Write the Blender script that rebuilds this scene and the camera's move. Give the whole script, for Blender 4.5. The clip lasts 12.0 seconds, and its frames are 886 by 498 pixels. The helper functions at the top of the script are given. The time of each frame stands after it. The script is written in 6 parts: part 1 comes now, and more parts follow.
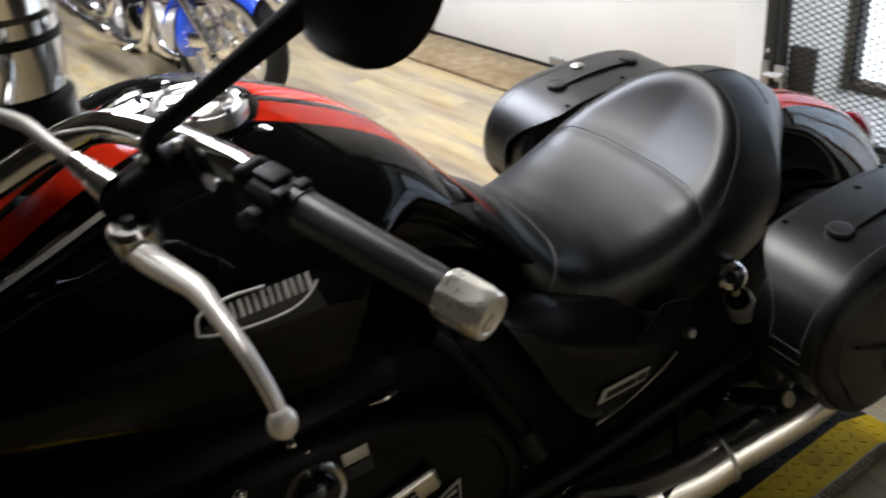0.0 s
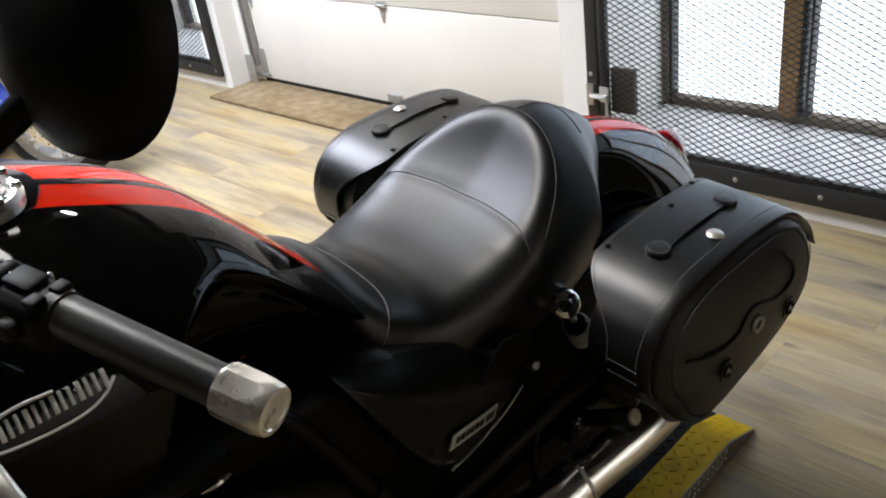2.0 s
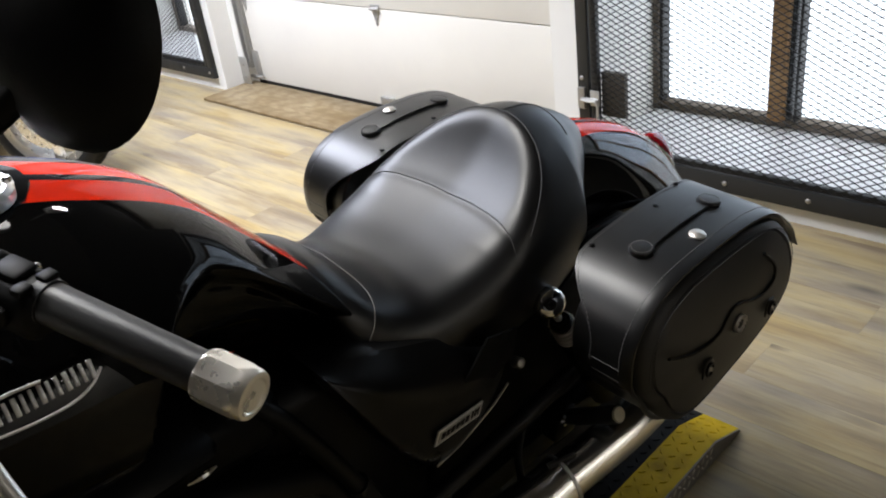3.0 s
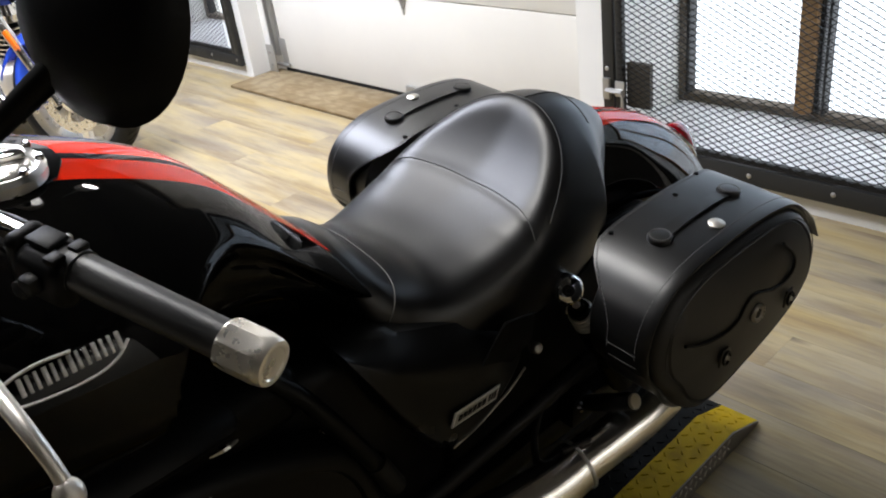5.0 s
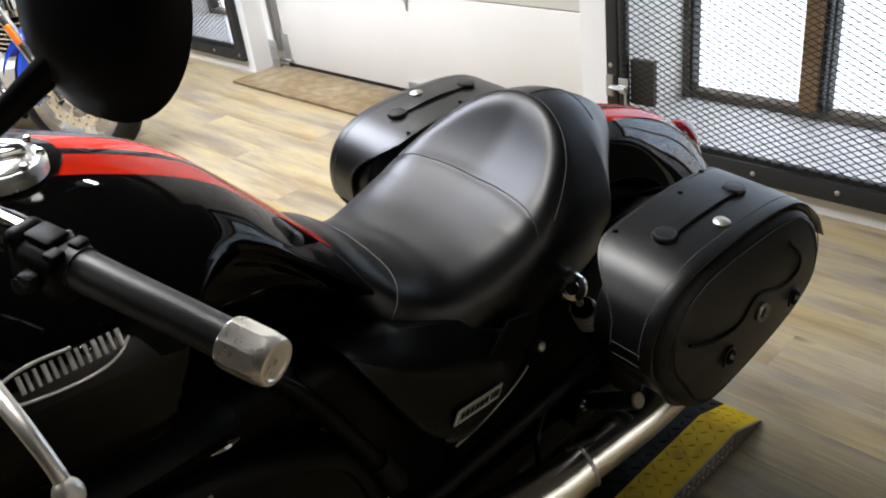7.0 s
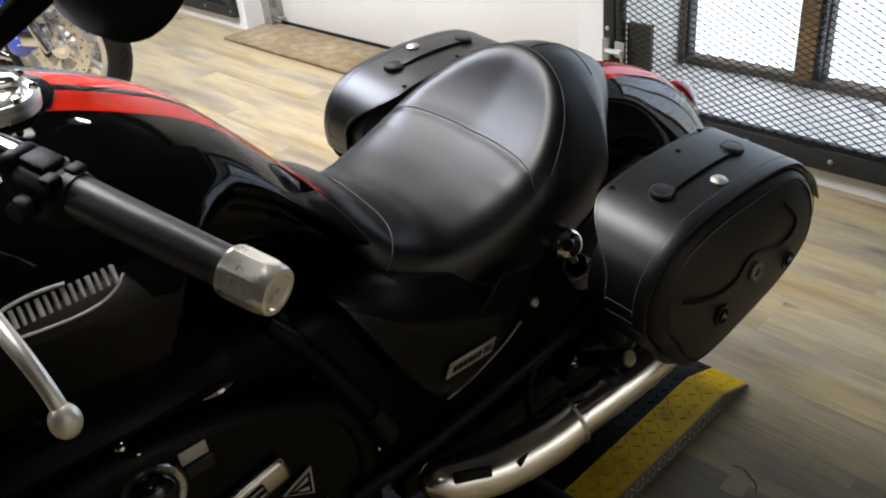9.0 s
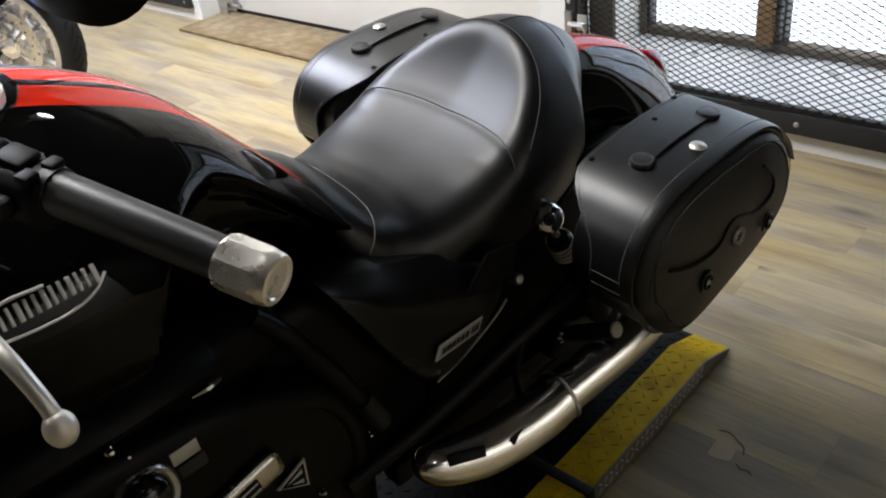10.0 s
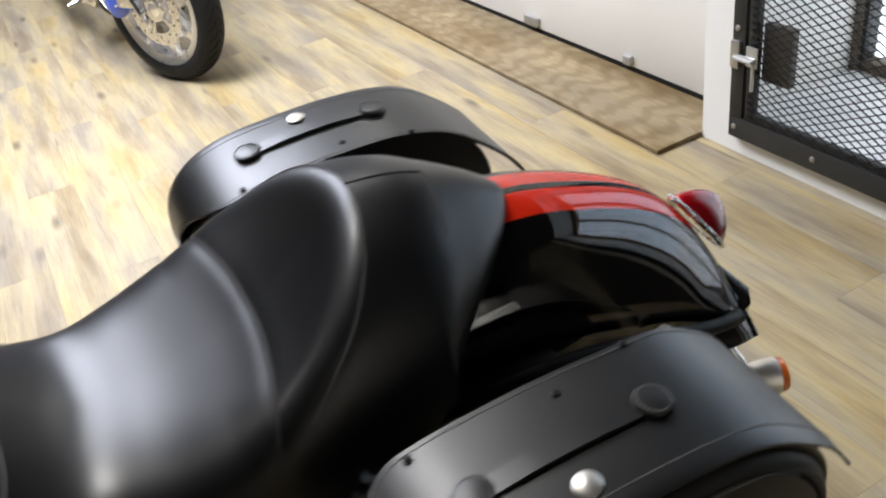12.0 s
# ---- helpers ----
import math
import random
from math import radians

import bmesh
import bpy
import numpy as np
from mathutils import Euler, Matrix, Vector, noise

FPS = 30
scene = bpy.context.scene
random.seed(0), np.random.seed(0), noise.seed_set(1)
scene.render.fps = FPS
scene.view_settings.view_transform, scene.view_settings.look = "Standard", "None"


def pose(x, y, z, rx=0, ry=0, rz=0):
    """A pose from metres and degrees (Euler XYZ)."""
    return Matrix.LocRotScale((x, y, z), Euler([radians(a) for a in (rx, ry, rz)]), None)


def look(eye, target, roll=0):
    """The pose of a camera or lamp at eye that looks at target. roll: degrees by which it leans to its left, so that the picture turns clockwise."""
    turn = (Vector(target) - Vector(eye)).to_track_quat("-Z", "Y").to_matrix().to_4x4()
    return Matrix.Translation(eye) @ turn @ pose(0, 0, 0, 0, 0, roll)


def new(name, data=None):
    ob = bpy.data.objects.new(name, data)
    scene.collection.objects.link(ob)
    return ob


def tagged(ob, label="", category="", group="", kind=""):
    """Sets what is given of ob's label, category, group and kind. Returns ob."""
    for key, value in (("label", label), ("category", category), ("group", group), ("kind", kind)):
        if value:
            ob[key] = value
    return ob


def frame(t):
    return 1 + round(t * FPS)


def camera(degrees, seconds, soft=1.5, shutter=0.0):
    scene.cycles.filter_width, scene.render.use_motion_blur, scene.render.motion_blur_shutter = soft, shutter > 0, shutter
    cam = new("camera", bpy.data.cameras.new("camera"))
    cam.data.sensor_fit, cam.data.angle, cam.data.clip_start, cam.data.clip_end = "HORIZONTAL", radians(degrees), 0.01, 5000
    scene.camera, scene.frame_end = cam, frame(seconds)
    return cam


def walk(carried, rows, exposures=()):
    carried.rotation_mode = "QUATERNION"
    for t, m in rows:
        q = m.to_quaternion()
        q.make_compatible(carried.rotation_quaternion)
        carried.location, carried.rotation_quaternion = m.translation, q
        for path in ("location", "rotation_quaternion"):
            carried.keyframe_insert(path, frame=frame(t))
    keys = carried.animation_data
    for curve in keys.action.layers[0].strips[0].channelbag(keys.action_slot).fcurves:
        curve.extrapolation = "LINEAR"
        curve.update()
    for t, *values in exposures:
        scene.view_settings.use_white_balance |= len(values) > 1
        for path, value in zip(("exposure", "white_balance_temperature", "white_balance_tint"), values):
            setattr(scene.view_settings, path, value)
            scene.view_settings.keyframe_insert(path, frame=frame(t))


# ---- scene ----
cam = camera(55.0, 12.0, soft=2.0, shutter=0.5)
PATH = [
    (0, (0.397, 0.348, 1.324), (-1.08, 1.269, 0.339), -6.9),
    (0.5, (0.402, 0.381, 1.329), (-0.986, 1.447, 0.361), -8.2),
    (1, (0.408, 0.398, 1.329), (-0.931, 1.536, 0.374), -8.3),
    (1.5, (0.406, 0.405, 1.33), (-0.907, 1.572, 0.376), -8.2),
    (2, (0.407, 0.409, 1.328), (-0.896, 1.591, 0.378), -8.4),
    (2.5, (0.418, 0.407, 1.327), (-0.879, 1.602, 0.383), -8.1),
    (3, (0.427, 0.404, 1.328), (-0.869, 1.599, 0.384), -7.9),
    (3.5, (0.438, 0.398, 1.33), (-0.896, 1.545, 0.379), -8.1),
    (5.5, (0.443, 0.394, 1.327), (-0.886, 1.541, 0.37), -7.8),
    (6, (0.441, 0.393, 1.328), (-0.898, 1.541, 0.384), -7.5),
    (6.5, (0.438, 0.398, 1.325), (-0.893, 1.541, 0.364), -7.7),
    (7, (0.436, 0.398, 1.325), (-0.894, 1.54, 0.362), -7.7),
    (9, (0.43, 0.387, 1.305), (-0.858, 1.517, 0.273), -6.2),
    (9.5, (0.423, 0.379, 1.3), (-0.818, 1.536, 0.24), -5.4),
    (10, (0.406, 0.382, 1.296), (-0.816, 1.546, 0.222), -8.1),
    (10.5, (0.412, 0.537, 1.275), (-0.954, 1.529, 0.203), -5.7),
    (11, (0.427, 0.687, 1.28), (-0.976, 1.579, 0.169), -6.7),
    (11.5, (0.301, 0.873, 1.267), (-1.15, 1.695, 0.164), -5.1),
    (12, (0.271, 1.113, 1.267), (-1.247, 1.792, 0.156), -9.8),
]
walk(cam, [(t, look(eye, target, roll)) for t, eye, target, roll in PATH])

# ---- light ----
world = bpy.data.worlds.new("world")
scene.world = world
world.use_nodes = True
wn = world.node_tree
sky = wn.nodes.new("ShaderNodeTexSky")
sky.sky_type, sky.sun_disc = "NISHITA", False
sky.sun_elevation, sky.sun_rotation = radians(24), radians(20)
wn.links.new(sky.outputs[0], wn.nodes["Background"].inputs[0])
wn.nodes["Background"].inputs[1].default_value = 0.10


def area_lamp(name, m, sx, sy, watts, colour, spread=180):
    d = bpy.data.lights.new(name, "AREA")
    d.shape, d.size, d.size_y, d.energy, d.color = "DISK", sx, sy, watts, colour
    d.spread = radians(spread)
    ob = new(name, d)
    ob.matrix_world = m
    return ob


WALL = 2.80        # inner face of the wall with the garage door
DOORWAY = (-3.752, -1.455)
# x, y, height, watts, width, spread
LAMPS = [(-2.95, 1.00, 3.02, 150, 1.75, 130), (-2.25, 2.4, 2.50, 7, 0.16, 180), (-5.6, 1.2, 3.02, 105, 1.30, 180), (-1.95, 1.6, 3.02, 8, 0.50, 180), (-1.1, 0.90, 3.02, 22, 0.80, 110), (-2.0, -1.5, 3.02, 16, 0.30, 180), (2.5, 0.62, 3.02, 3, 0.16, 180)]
FILL_SPOT = pose(2.72, 1.9, 2.90, 0, -26, 0)      # added unseen spot turned at the east wall, for bright reflections in the chrome
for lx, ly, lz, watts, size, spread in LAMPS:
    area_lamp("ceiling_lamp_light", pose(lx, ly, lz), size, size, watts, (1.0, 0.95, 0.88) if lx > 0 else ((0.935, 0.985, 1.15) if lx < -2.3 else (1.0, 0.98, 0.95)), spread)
area_lamp("wall_fill_light", FILL_SPOT @ Matrix.Translation((0, 0, -0.10)), 0.20, 0.20, 48, (1.0, 0.97, 0.92), 130)

# ---- materials ----


def material(name, colour, rough=0.5, metal=0.0, coat=0.0, spec=0.5):
    m = bpy.data.materials.new(name)
    m.use_nodes = True
    b = m.node_tree.nodes["Principled BSDF"]
    b.inputs["Base Color"].default_value = (*colour, 1)
    b.inputs["Roughness"].default_value = rough
    b.inputs["Metallic"].default_value = metal
    b.inputs["Coat Weight"].default_value = coat
    b.inputs["Coat Roughness"].default_value = 0.03
    b.inputs["Specular IOR Level"].default_value = spec
    return m


def bsdf(m):
    return m.node_tree.nodes["Principled BSDF"]


def node(m, kind, **values):
    n = m.node_tree.nodes.new(kind)
    for k, v in values.items():
        n.inputs[k].default_value = v
    return n


def link(m, a, b):
    m.node_tree.links.new(a, b)


def coords(m, scale=(1, 1, 1), space="Object"):
    tc = node(m, "ShaderNodeTexCoord")
    mp = node(m, "ShaderNodeMapping")
    mp.inputs["Scale"].default_value = scale
    link(m, tc.outputs[space], mp.inputs[0])
    return mp.outputs[0]


def noise_tex(m, vec, scale, detail=4.0, rough=0.6):
    n = node(m, "ShaderNodeTexNoise", Scale=scale, Detail=detail, Roughness=rough)
    link(m, vec, n.inputs["Vector"])
    return n.outputs["Fac"]


def ramp(m, fac, stops):
    r = node(m, "ShaderNodeValToRGB")
    while len(r.color_ramp.elements) < len(stops):
        r.color_ramp.elements.new(0.5)
    for e, (p, c) in zip(r.color_ramp.elements, stops):
        e.position = p
        e.color = (*c, 1) if len(c) == 3 else c
    link(m, fac, r.inputs[0])
    return r.outputs[0]


def mapped(m, fac, lo, hi, a=0.0, b=1.0):
    n = node(m, "ShaderNodeMapRange")
    n.inputs[1].default_value, n.inputs[2].default_value = a, b
    n.inputs[3].default_value, n.inputs[4].default_value = lo, hi
    link(m, fac, n.inputs[0])
    return n.outputs[0]


def bump(m, fac, strength, distance):
    n = node(m, "ShaderNodeBump", Strength=strength, Distance=distance)
    link(m, fac, n.inputs["Height"])
    link(m, n.outputs[0], bsdf(m).inputs["Normal"])
    return n


def mixed(m, fac, a, b, mode="MIX"):
    n = m.node_tree.nodes.new("ShaderNodeMix")
    n.data_type, n.blend_type = "RGBA", mode
    if hasattr(fac, "is_linked"):
        link(m, fac, n.inputs[0])
    else:
        n.inputs[0].default_value = fac
    for v, s in ((a, n.inputs[6]), (b, n.inputs[7])):
        if hasattr(v, "is_linked"):
            link(m, v, s)
        else:
            s.default_value = (*v, 1)
    return n.outputs[2]


def worn(m, scale, lo, hi, relief=0.0, fine=180.0):
    """Uneven gloss and a fine relief at two scales."""
    v = coords(m)
    link(m, mapped(m, noise_tex(m, v, scale), lo, hi, 0.3, 0.7), bsdf(m).inputs["Roughness"])
    if relief:
        bump(m, noise_tex(m, v, fine, 3.0), 0.5, relief)
    return m


def painted(name, stripe, gloss=1.5):
    """Black lacquer with two red stripes along the middle; stripe: the inner and outer half width, per end."""
    m = material(name, (0.004, 0.004, 0.004), 0.3, 0, 1.0, 0.0)
    v = node(m, "ShaderNodeSeparateXYZ")
    link(m, coords(m), v.inputs[0])
    ab = node(m, "ShaderNodeMath")
    ab.operation = "ABSOLUTE"
    link(m, v.outputs[0], ab.inputs[0])
    inner, outer = stripe
    hi = mapped(m, ab.outputs[0], 0, 1, inner - 0.0006, inner + 0.0006)
    lo = mapped(m, ab.outputs[0], 1, 0, outer - 0.0006, outer + 0.0006)
    both = node(m, "ShaderNodeMath")
    both.operation = "MULTIPLY"
    link(m, hi, both.inputs[0])
    link(m, lo, both.inputs[1])
    link(m, mixed(m, both.outputs[0], (0.004, 0.004, 0.004), (0.84, 0.034, 0.010)), bsdf(m).inputs["Base Color"])
    bsdf(m).inputs["Coat IOR"].default_value = gloss
    return m


TANK_PAINT = painted("tank_paint", (0.009, 0.060), 1.45)
FENDER_PAINT = painted("fender_paint", (0.006, 0.042), 2.35)
BLACK_PAINT = material("black_paint", (0.004, 0.004, 0.004), 0.3, 0, 0.9, 0.0)
PANEL_PAINT = worn(material("satin_panel_paint", (0.003, 0.003, 0.003), 0.3, 0, 0, 0.20), 8, 0.26, 0.34)
BLACK_SATIN = worn(material("black_satin", (0.003, 0.003, 0.003), 0.42, 0, 0, 0.14), 30, 0.35, 0.5, 0.0002)
BLACK_CAST = worn(material("black_cast", (0.002, 0.002, 0.002), 0.5, 0, 0, 0.09), 22, 0.4, 0.6, 0.0006, 260)
BLACK_PLASTIC = worn(material("black_plastic", (0.003, 0.003, 0.0034), 0.45, 0, 0, 0.14), 40, 0.38, 0.52, 0.0002, 500)
RUBBER = worn(material("rubber", (0.007, 0.007, 0.007), 0.6, 0, 0, 0.25), 40, 0.5, 0.7, 0.0004, 300)
GRIP_RUBBER = worn(material("grip_rubber", (0.018, 0.018, 0.018), 0.4), 30, 0.34, 0.5, 0.0003, 400)
EXHAUST_CHROME = worn(material("exhaust_chrome", (0.94, 0.92, 0.88), 0.18, 1.0), 6, 0.14, 0.22)
CHROME = worn(material("chrome", (0.80, 0.80, 0.80), 0.05, 1.0), 14, 0.03, 0.11)
SATIN_ALLOY = worn(material("satin_alloy", (0.94, 0.90, 0.84), 0.45, 0.80), 30, 0.36, 0.52, 0.0002, 300)
ALLOY = worn(material("polished_alloy", (0.74, 0.72, 0.69), 0.22, 1.0), 25, 0.15, 0.30, 0.0001, 300)
BRUSHED = worn(material("brushed_alloy", (0.78, 0.76, 0.73), 0.28, 1.0), 60, 0.18, 0.32, 0.0001, 700)
SATIN_NICKEL = worn(material("satin_nickel", (0.60, 0.57, 0.52), 0.42, 0.9), 60, 0.36, 0.5)
BAR_END = worn(material("bar_end_alloy", (0.98, 0.94, 0.86), 0.26, 0.70), 40, 0.24, 0.32)
SATIN_CHROME = worn(material("satin_chrome", (0.90, 0.88, 0.85), 0.30, 0.95), 40, 0.26, 0.34)
STEEL = worn(material("dull_steel", (0.45, 0.44, 0.42), 0.45, 1.0), 30, 0.35, 0.6, 0.0004)
GALVANISED = worn(material("galvanised", (0.50, 0.50, 0.48), 0.5, 0.9), 18, 0.4, 0.62, 0.0003)
RED_LENS = material("red_lens", (0.26, 0.002, 0.006), 0.15, 0, 0.6)
AMBER_LENS = material("amber_lens", (0.75, 0.15, 0.01), 0.1, 0, 1.0)
BLUE_PAINT = material("blue_paint", (0.030, 0.085, 0.52), 0.12, 0, 1.0)
WHITE_MARK = material("white_mark", (0.75, 0.75, 0.74), 0.4)
SILVER_MARK = material("silver_mark", (0.70, 0.70, 0.69), 0.35, 0.35)
THREAD = material("grey_thread", (0.12, 0.117, 0.11), 0.8)
EDGE_THREAD = material("edge_thread", (0.075, 0.073, 0.070), 0.8)
DARK_THREAD = material("dark_thread", (0.030, 0.030, 0.030), 0.7)
MIRROR = material("mirror_glass", (0.85, 0.86, 0.88), 0.01, 1.0)


def leather(name, colour, rough, relief=0.2):
    m = material(name, colour, rough, 0, 0, 0.5)
    v = coords(m)
    add = node(m, "ShaderNodeMath")
    add.operation = "ADD"
    link(m, noise_tex(m, v, 240.0, 2.0, 0.5), add.inputs[0])
    link(m, noise_tex(m, v, 38.0, 3.0), add.inputs[1])
    bump(m, add.outputs[0], relief, 0.0004)
    link(m, mapped(m, noise_tex(m, v, 7.0, 2.0), rough - 0.02, rough + 0.03, 0.3, 0.7), bsdf(m).inputs["Roughness"])
    link(m, mixed(m, mapped(m, noise_tex(m, v, 14.0), 0, 1, 0.35, 0.7), colour, tuple(c * 1.5 for c in colour)), bsdf(m).inputs["Base Color"])
    return m


SEAT_LEATHER = leather("seat_vinyl", (0.0025, 0.0025, 0.0027), 0.35, 0.03)
bsdf(SEAT_LEATHER).inputs["Specular IOR Level"].default_value = 0.46
BAG_LEATHER = leather("bag_leather", (0.004, 0.004, 0.004), 0.37, 0.07)
bsdf(BAG_LEATHER).inputs["Specular IOR Level"].default_value = 0.62
FACE_LEATHER = leather("bag_face_leather", (0.012, 0.0115, 0.011), 0.50)


def wall_paint(name, colour):
    m = material(name, colour, 0.55)
    v = coords(m)
    link(m, mixed(m, mapped(m, noise_tex(m, v, 2.2), 0, 0.5, 0.4, 0.8), colour, tuple(c * 0.88 for c in colour)), bsdf(m).inputs["Base Color"])
    bump(m, noise_tex(m, v, 90.0, 3.0), 0.25, 0.001)
    return m


WHITE_WALL = wall_paint("white_wall_paint", (0.76, 0.75, 0.71))
DOOR_PAINT = wall_paint("garage_door_paint", (0.69, 0.665, 0.60))
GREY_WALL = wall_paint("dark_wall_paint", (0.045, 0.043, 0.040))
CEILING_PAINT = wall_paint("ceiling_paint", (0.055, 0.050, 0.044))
PALE_WALL = wall_paint("pale_wall_paint", (0.78, 0.77, 0.74))
BLACK_STEEL = worn(material("black_painted_steel", (0.022, 0.022, 0.021), 0.5, 0.0, 0, 0.3), 12, 0.35, 0.6, 0.0005)
MESH_STEEL = worn(material("expanded_steel", (0.012, 0.012, 0.012), 0.55, 0.0, 0, 0.25), 20, 0.45, 0.65)
STONE_SILL = wall_paint("stone_sill", (0.80, 0.80, 0.79))


def wood(name, dark, light, along=1.0, across=14.0, random=True, rough=(0.28, 0.46), relief=0.0008):
    m = material(name, light, 0.4, 0, 0, 0.15)
    v = coords(m, (along, across, across))
    if random:
        info = node(m, "ShaderNodeObjectInfo")
        add = m.node_tree.nodes.new("ShaderNodeVectorMath")
        add.operation = "MULTIPLY_ADD"
        link(m, info.outputs["Random"], add.inputs[0])
        add.inputs[1].default_value = (37.0, 91.0, 53.0)
        link(m, v, add.inputs[2])
        v = add.outputs[0]
    coarse = noise_tex(m, v, 1.1, 9.0, 0.66)
    fibre = m.node_tree.nodes.new("ShaderNodeVectorMath")
    fibre.operation = "MULTIPLY"
    link(m, v, fibre.inputs[0])
    fibre.inputs[1].default_value = (2.5, 5.0, 5.0)
    blend = node(m, "ShaderNodeMath")
    blend.operation = "MULTIPLY_ADD"
    link(m, noise_tex(m, fibre.outputs[0], 1.6, 6.0, 0.7), blend.inputs[0])
    blend.inputs[1].default_value = 0.30
    link(m, mapped(m, coarse, 0.0, 0.70), blend.inputs[2])
    streak = blend.outputs[0]
    colour = ramp(m, streak, [(0.30, dark), (0.47, tuple((a + 1.3 * b) / 2.3 for a, b in zip(dark, light))), (0.64, light), (0.80, tuple(c * 0.8 for c in light))])
    if random:
        tone = mixed(m, mapped(m, info.outputs["Random"], 0.0, 0.20), colour, (0.66, 0.64, 0.62), "MULTIPLY")
        colour = tone
    place = node(m, "ShaderNodeNewGeometry")
    stretch = node(m, "ShaderNodeMapping")
    stretch.inputs["Scale"].default_value = (1.0, 2.6, 1.0)
    stretch.inputs["Location"].default_value = (14.3, 32.7, 0.0)
    link(m, place.outputs["Position"], stretch.inputs[0])
    broad = noise_tex(m, stretch.outputs[0], 1.3, 5.0, 0.6)
    grey = sum(light) / 3
    colour = mixed(m, mapped(m, broad, 0.0, 0.60, 0.46, 0.66), colour, tuple(0.50 * a + 0.16 * grey for a in light))
    stretch2 = node(m, "ShaderNodeMapping")
    stretch2.inputs["Scale"].default_value = (1.0, 3.0, 1.0)
    stretch2.inputs["Location"].default_value = (13.2, 33.7, 0.0)
    link(m, place.outputs["Position"], stretch2.inputs[0])
    stain = noise_tex(m, stretch2.outputs[0], 1.1, 6.0, 0.58)
    colour = mixed(m, mapped(m, stain, 0.0, 0.72, 0.48, 0.60), colour, tuple(a * b for a, b in zip(dark, (0.95, 0.82, 0.55))))
    link(m, colour, bsdf(m).inputs["Base Color"])
    link(m, mapped(m, streak, rough[1], rough[0], 0.3, 0.7), bsdf(m).inputs["Roughness"])
    bump(m, streak, 0.25, relief)
    return m



def plank_vinyl(name, shift):
    """Printed oak-look vinyl: long grain, grey-brown smears, knots and fine dark fibres; shift: per piece by its random number."""
    m = material(name, (0.34, 0.28, 0.18), 0.4, 0, 0, 0.18)
    v = coords(m)
    add = m.node_tree.nodes.new("ShaderNodeVectorMath")
    add.operation = "MULTIPLY_ADD"
    if shift:
        info = node(m, "ShaderNodeObjectInfo")
        link(m, info.outputs["Random"], add.inputs[0])
    else:
        add.inputs[0].default_value = (0.0, 0.0, 0.0)
    add.inputs[1].default_value = (37.0, 91.0, 0.0)
    link(m, v, add.inputs[2])

    def stretched(x, y, ox=0.0):
        n = node(m, "ShaderNodeMapping")
        n.inputs["Scale"].default_value = (x, y, 1.0)
        n.inputs["Location"].default_value = (ox, 2 * ox, 0.0)
        link(m, add.outputs[0], n.inputs[0])
        return n.outputs[0]

    hue = noise_tex(m, stretched(1.5, 8.0), 1.0, 4.0, 0.55)
    smear = noise_tex(m, stretched(1.9, 15.0, 3.1), 1.0, 5.0, 0.58)
    brown = noise_tex(m, stretched(1.3, 9.0, 5.3), 1.0, 6.0, 0.62)
    fibre = noise_tex(m, stretched(5.0, 130.0, 7.7), 1.0, 4.0, 0.7)
    colour = ramp(m, hue, [(0.34, (0.240, 0.204, 0.150)), (0.46, (0.326, 0.270, 0.172)), (0.56, (0.382, 0.306, 0.166)), (0.68, (0.366, 0.272, 0.120))])
    colour = mixed(m, mapped(m, smear, 0.0, 0.60, 0.46, 0.74), colour, (0.150, 0.126, 0.102))
    colour = mixed(m, mapped(m, brown, 0.0, 0.80, 0.48, 0.72), colour, (0.150, 0.100, 0.052))
    colour = mixed(m, mapped(m, fibre, 0.0, 0.42, 0.50, 0.76), colour, (0.105, 0.080, 0.050))
    knot = node(m, "ShaderNodeTexVoronoi", Scale=1.0)
    link(m, stretched(2.0, 6.5, 1.7), knot.inputs["Vector"])
    colour = mixed(m, mapped(m, knot.outputs["Distance"], 0.80, 0.0, 0.025, 0.15), colour, (0.070, 0.054, 0.042))
    if shift:
        colour = mixed(m, mapped(m, info.outputs["Random"], 0.0, 0.22), colour, (0.72, 0.69, 0.66), "MULTIPLY")
    link(m, colour, bsdf(m).inputs["Base Color"])
    link(m, mapped(m, smear, 0.48, 0.30, 0.3, 0.7), bsdf(m).inputs["Roughness"])
    bump(m, fibre, 0.25, 0.0006)
    return m


PLANK = plank_vinyl("vinyl_plank", True)
PLYWOOD = wood("plywood", (0.13, 0.092, 0.050), (0.35, 0.275, 0.160), 1.6, 8.0, False, (0.45, 0.65))
_v = node(PLYWOOD, "ShaderNodeTexWave", Scale=5.0, Distortion=9.0, Detail=3.0)
_v.inputs["Detail Scale"].default_value = 0.7
link(PLYWOOD, coords(PLYWOOD, (0.55, 3.2, 1.0)), _v.inputs["Vector"])
_old = bsdf(PLYWOOD).inputs["Base Color"].links[0].from_socket
link(PLYWOOD, mixed(PLYWOOD, mapped(PLYWOOD, _v.outputs["Fac"], 0.0, 0.42, 0.35, 0.9), _old, (0.135, 0.088, 0.040)), bsdf(PLYWOOD).inputs["Base Color"])
BROWN_FRAME = wood("brown_frame_wood", (0.16, 0.080, 0.030), (0.42, 0.25, 0.11), 8.0, 8.0, False, (0.4, 0.6))

WEATHERED_FRAME = wood("weathered_frame_wood", (0.10, 0.082, 0.066), (0.30, 0.26, 0.22), 8.0, 8.0, False, (0.5, 0.7))

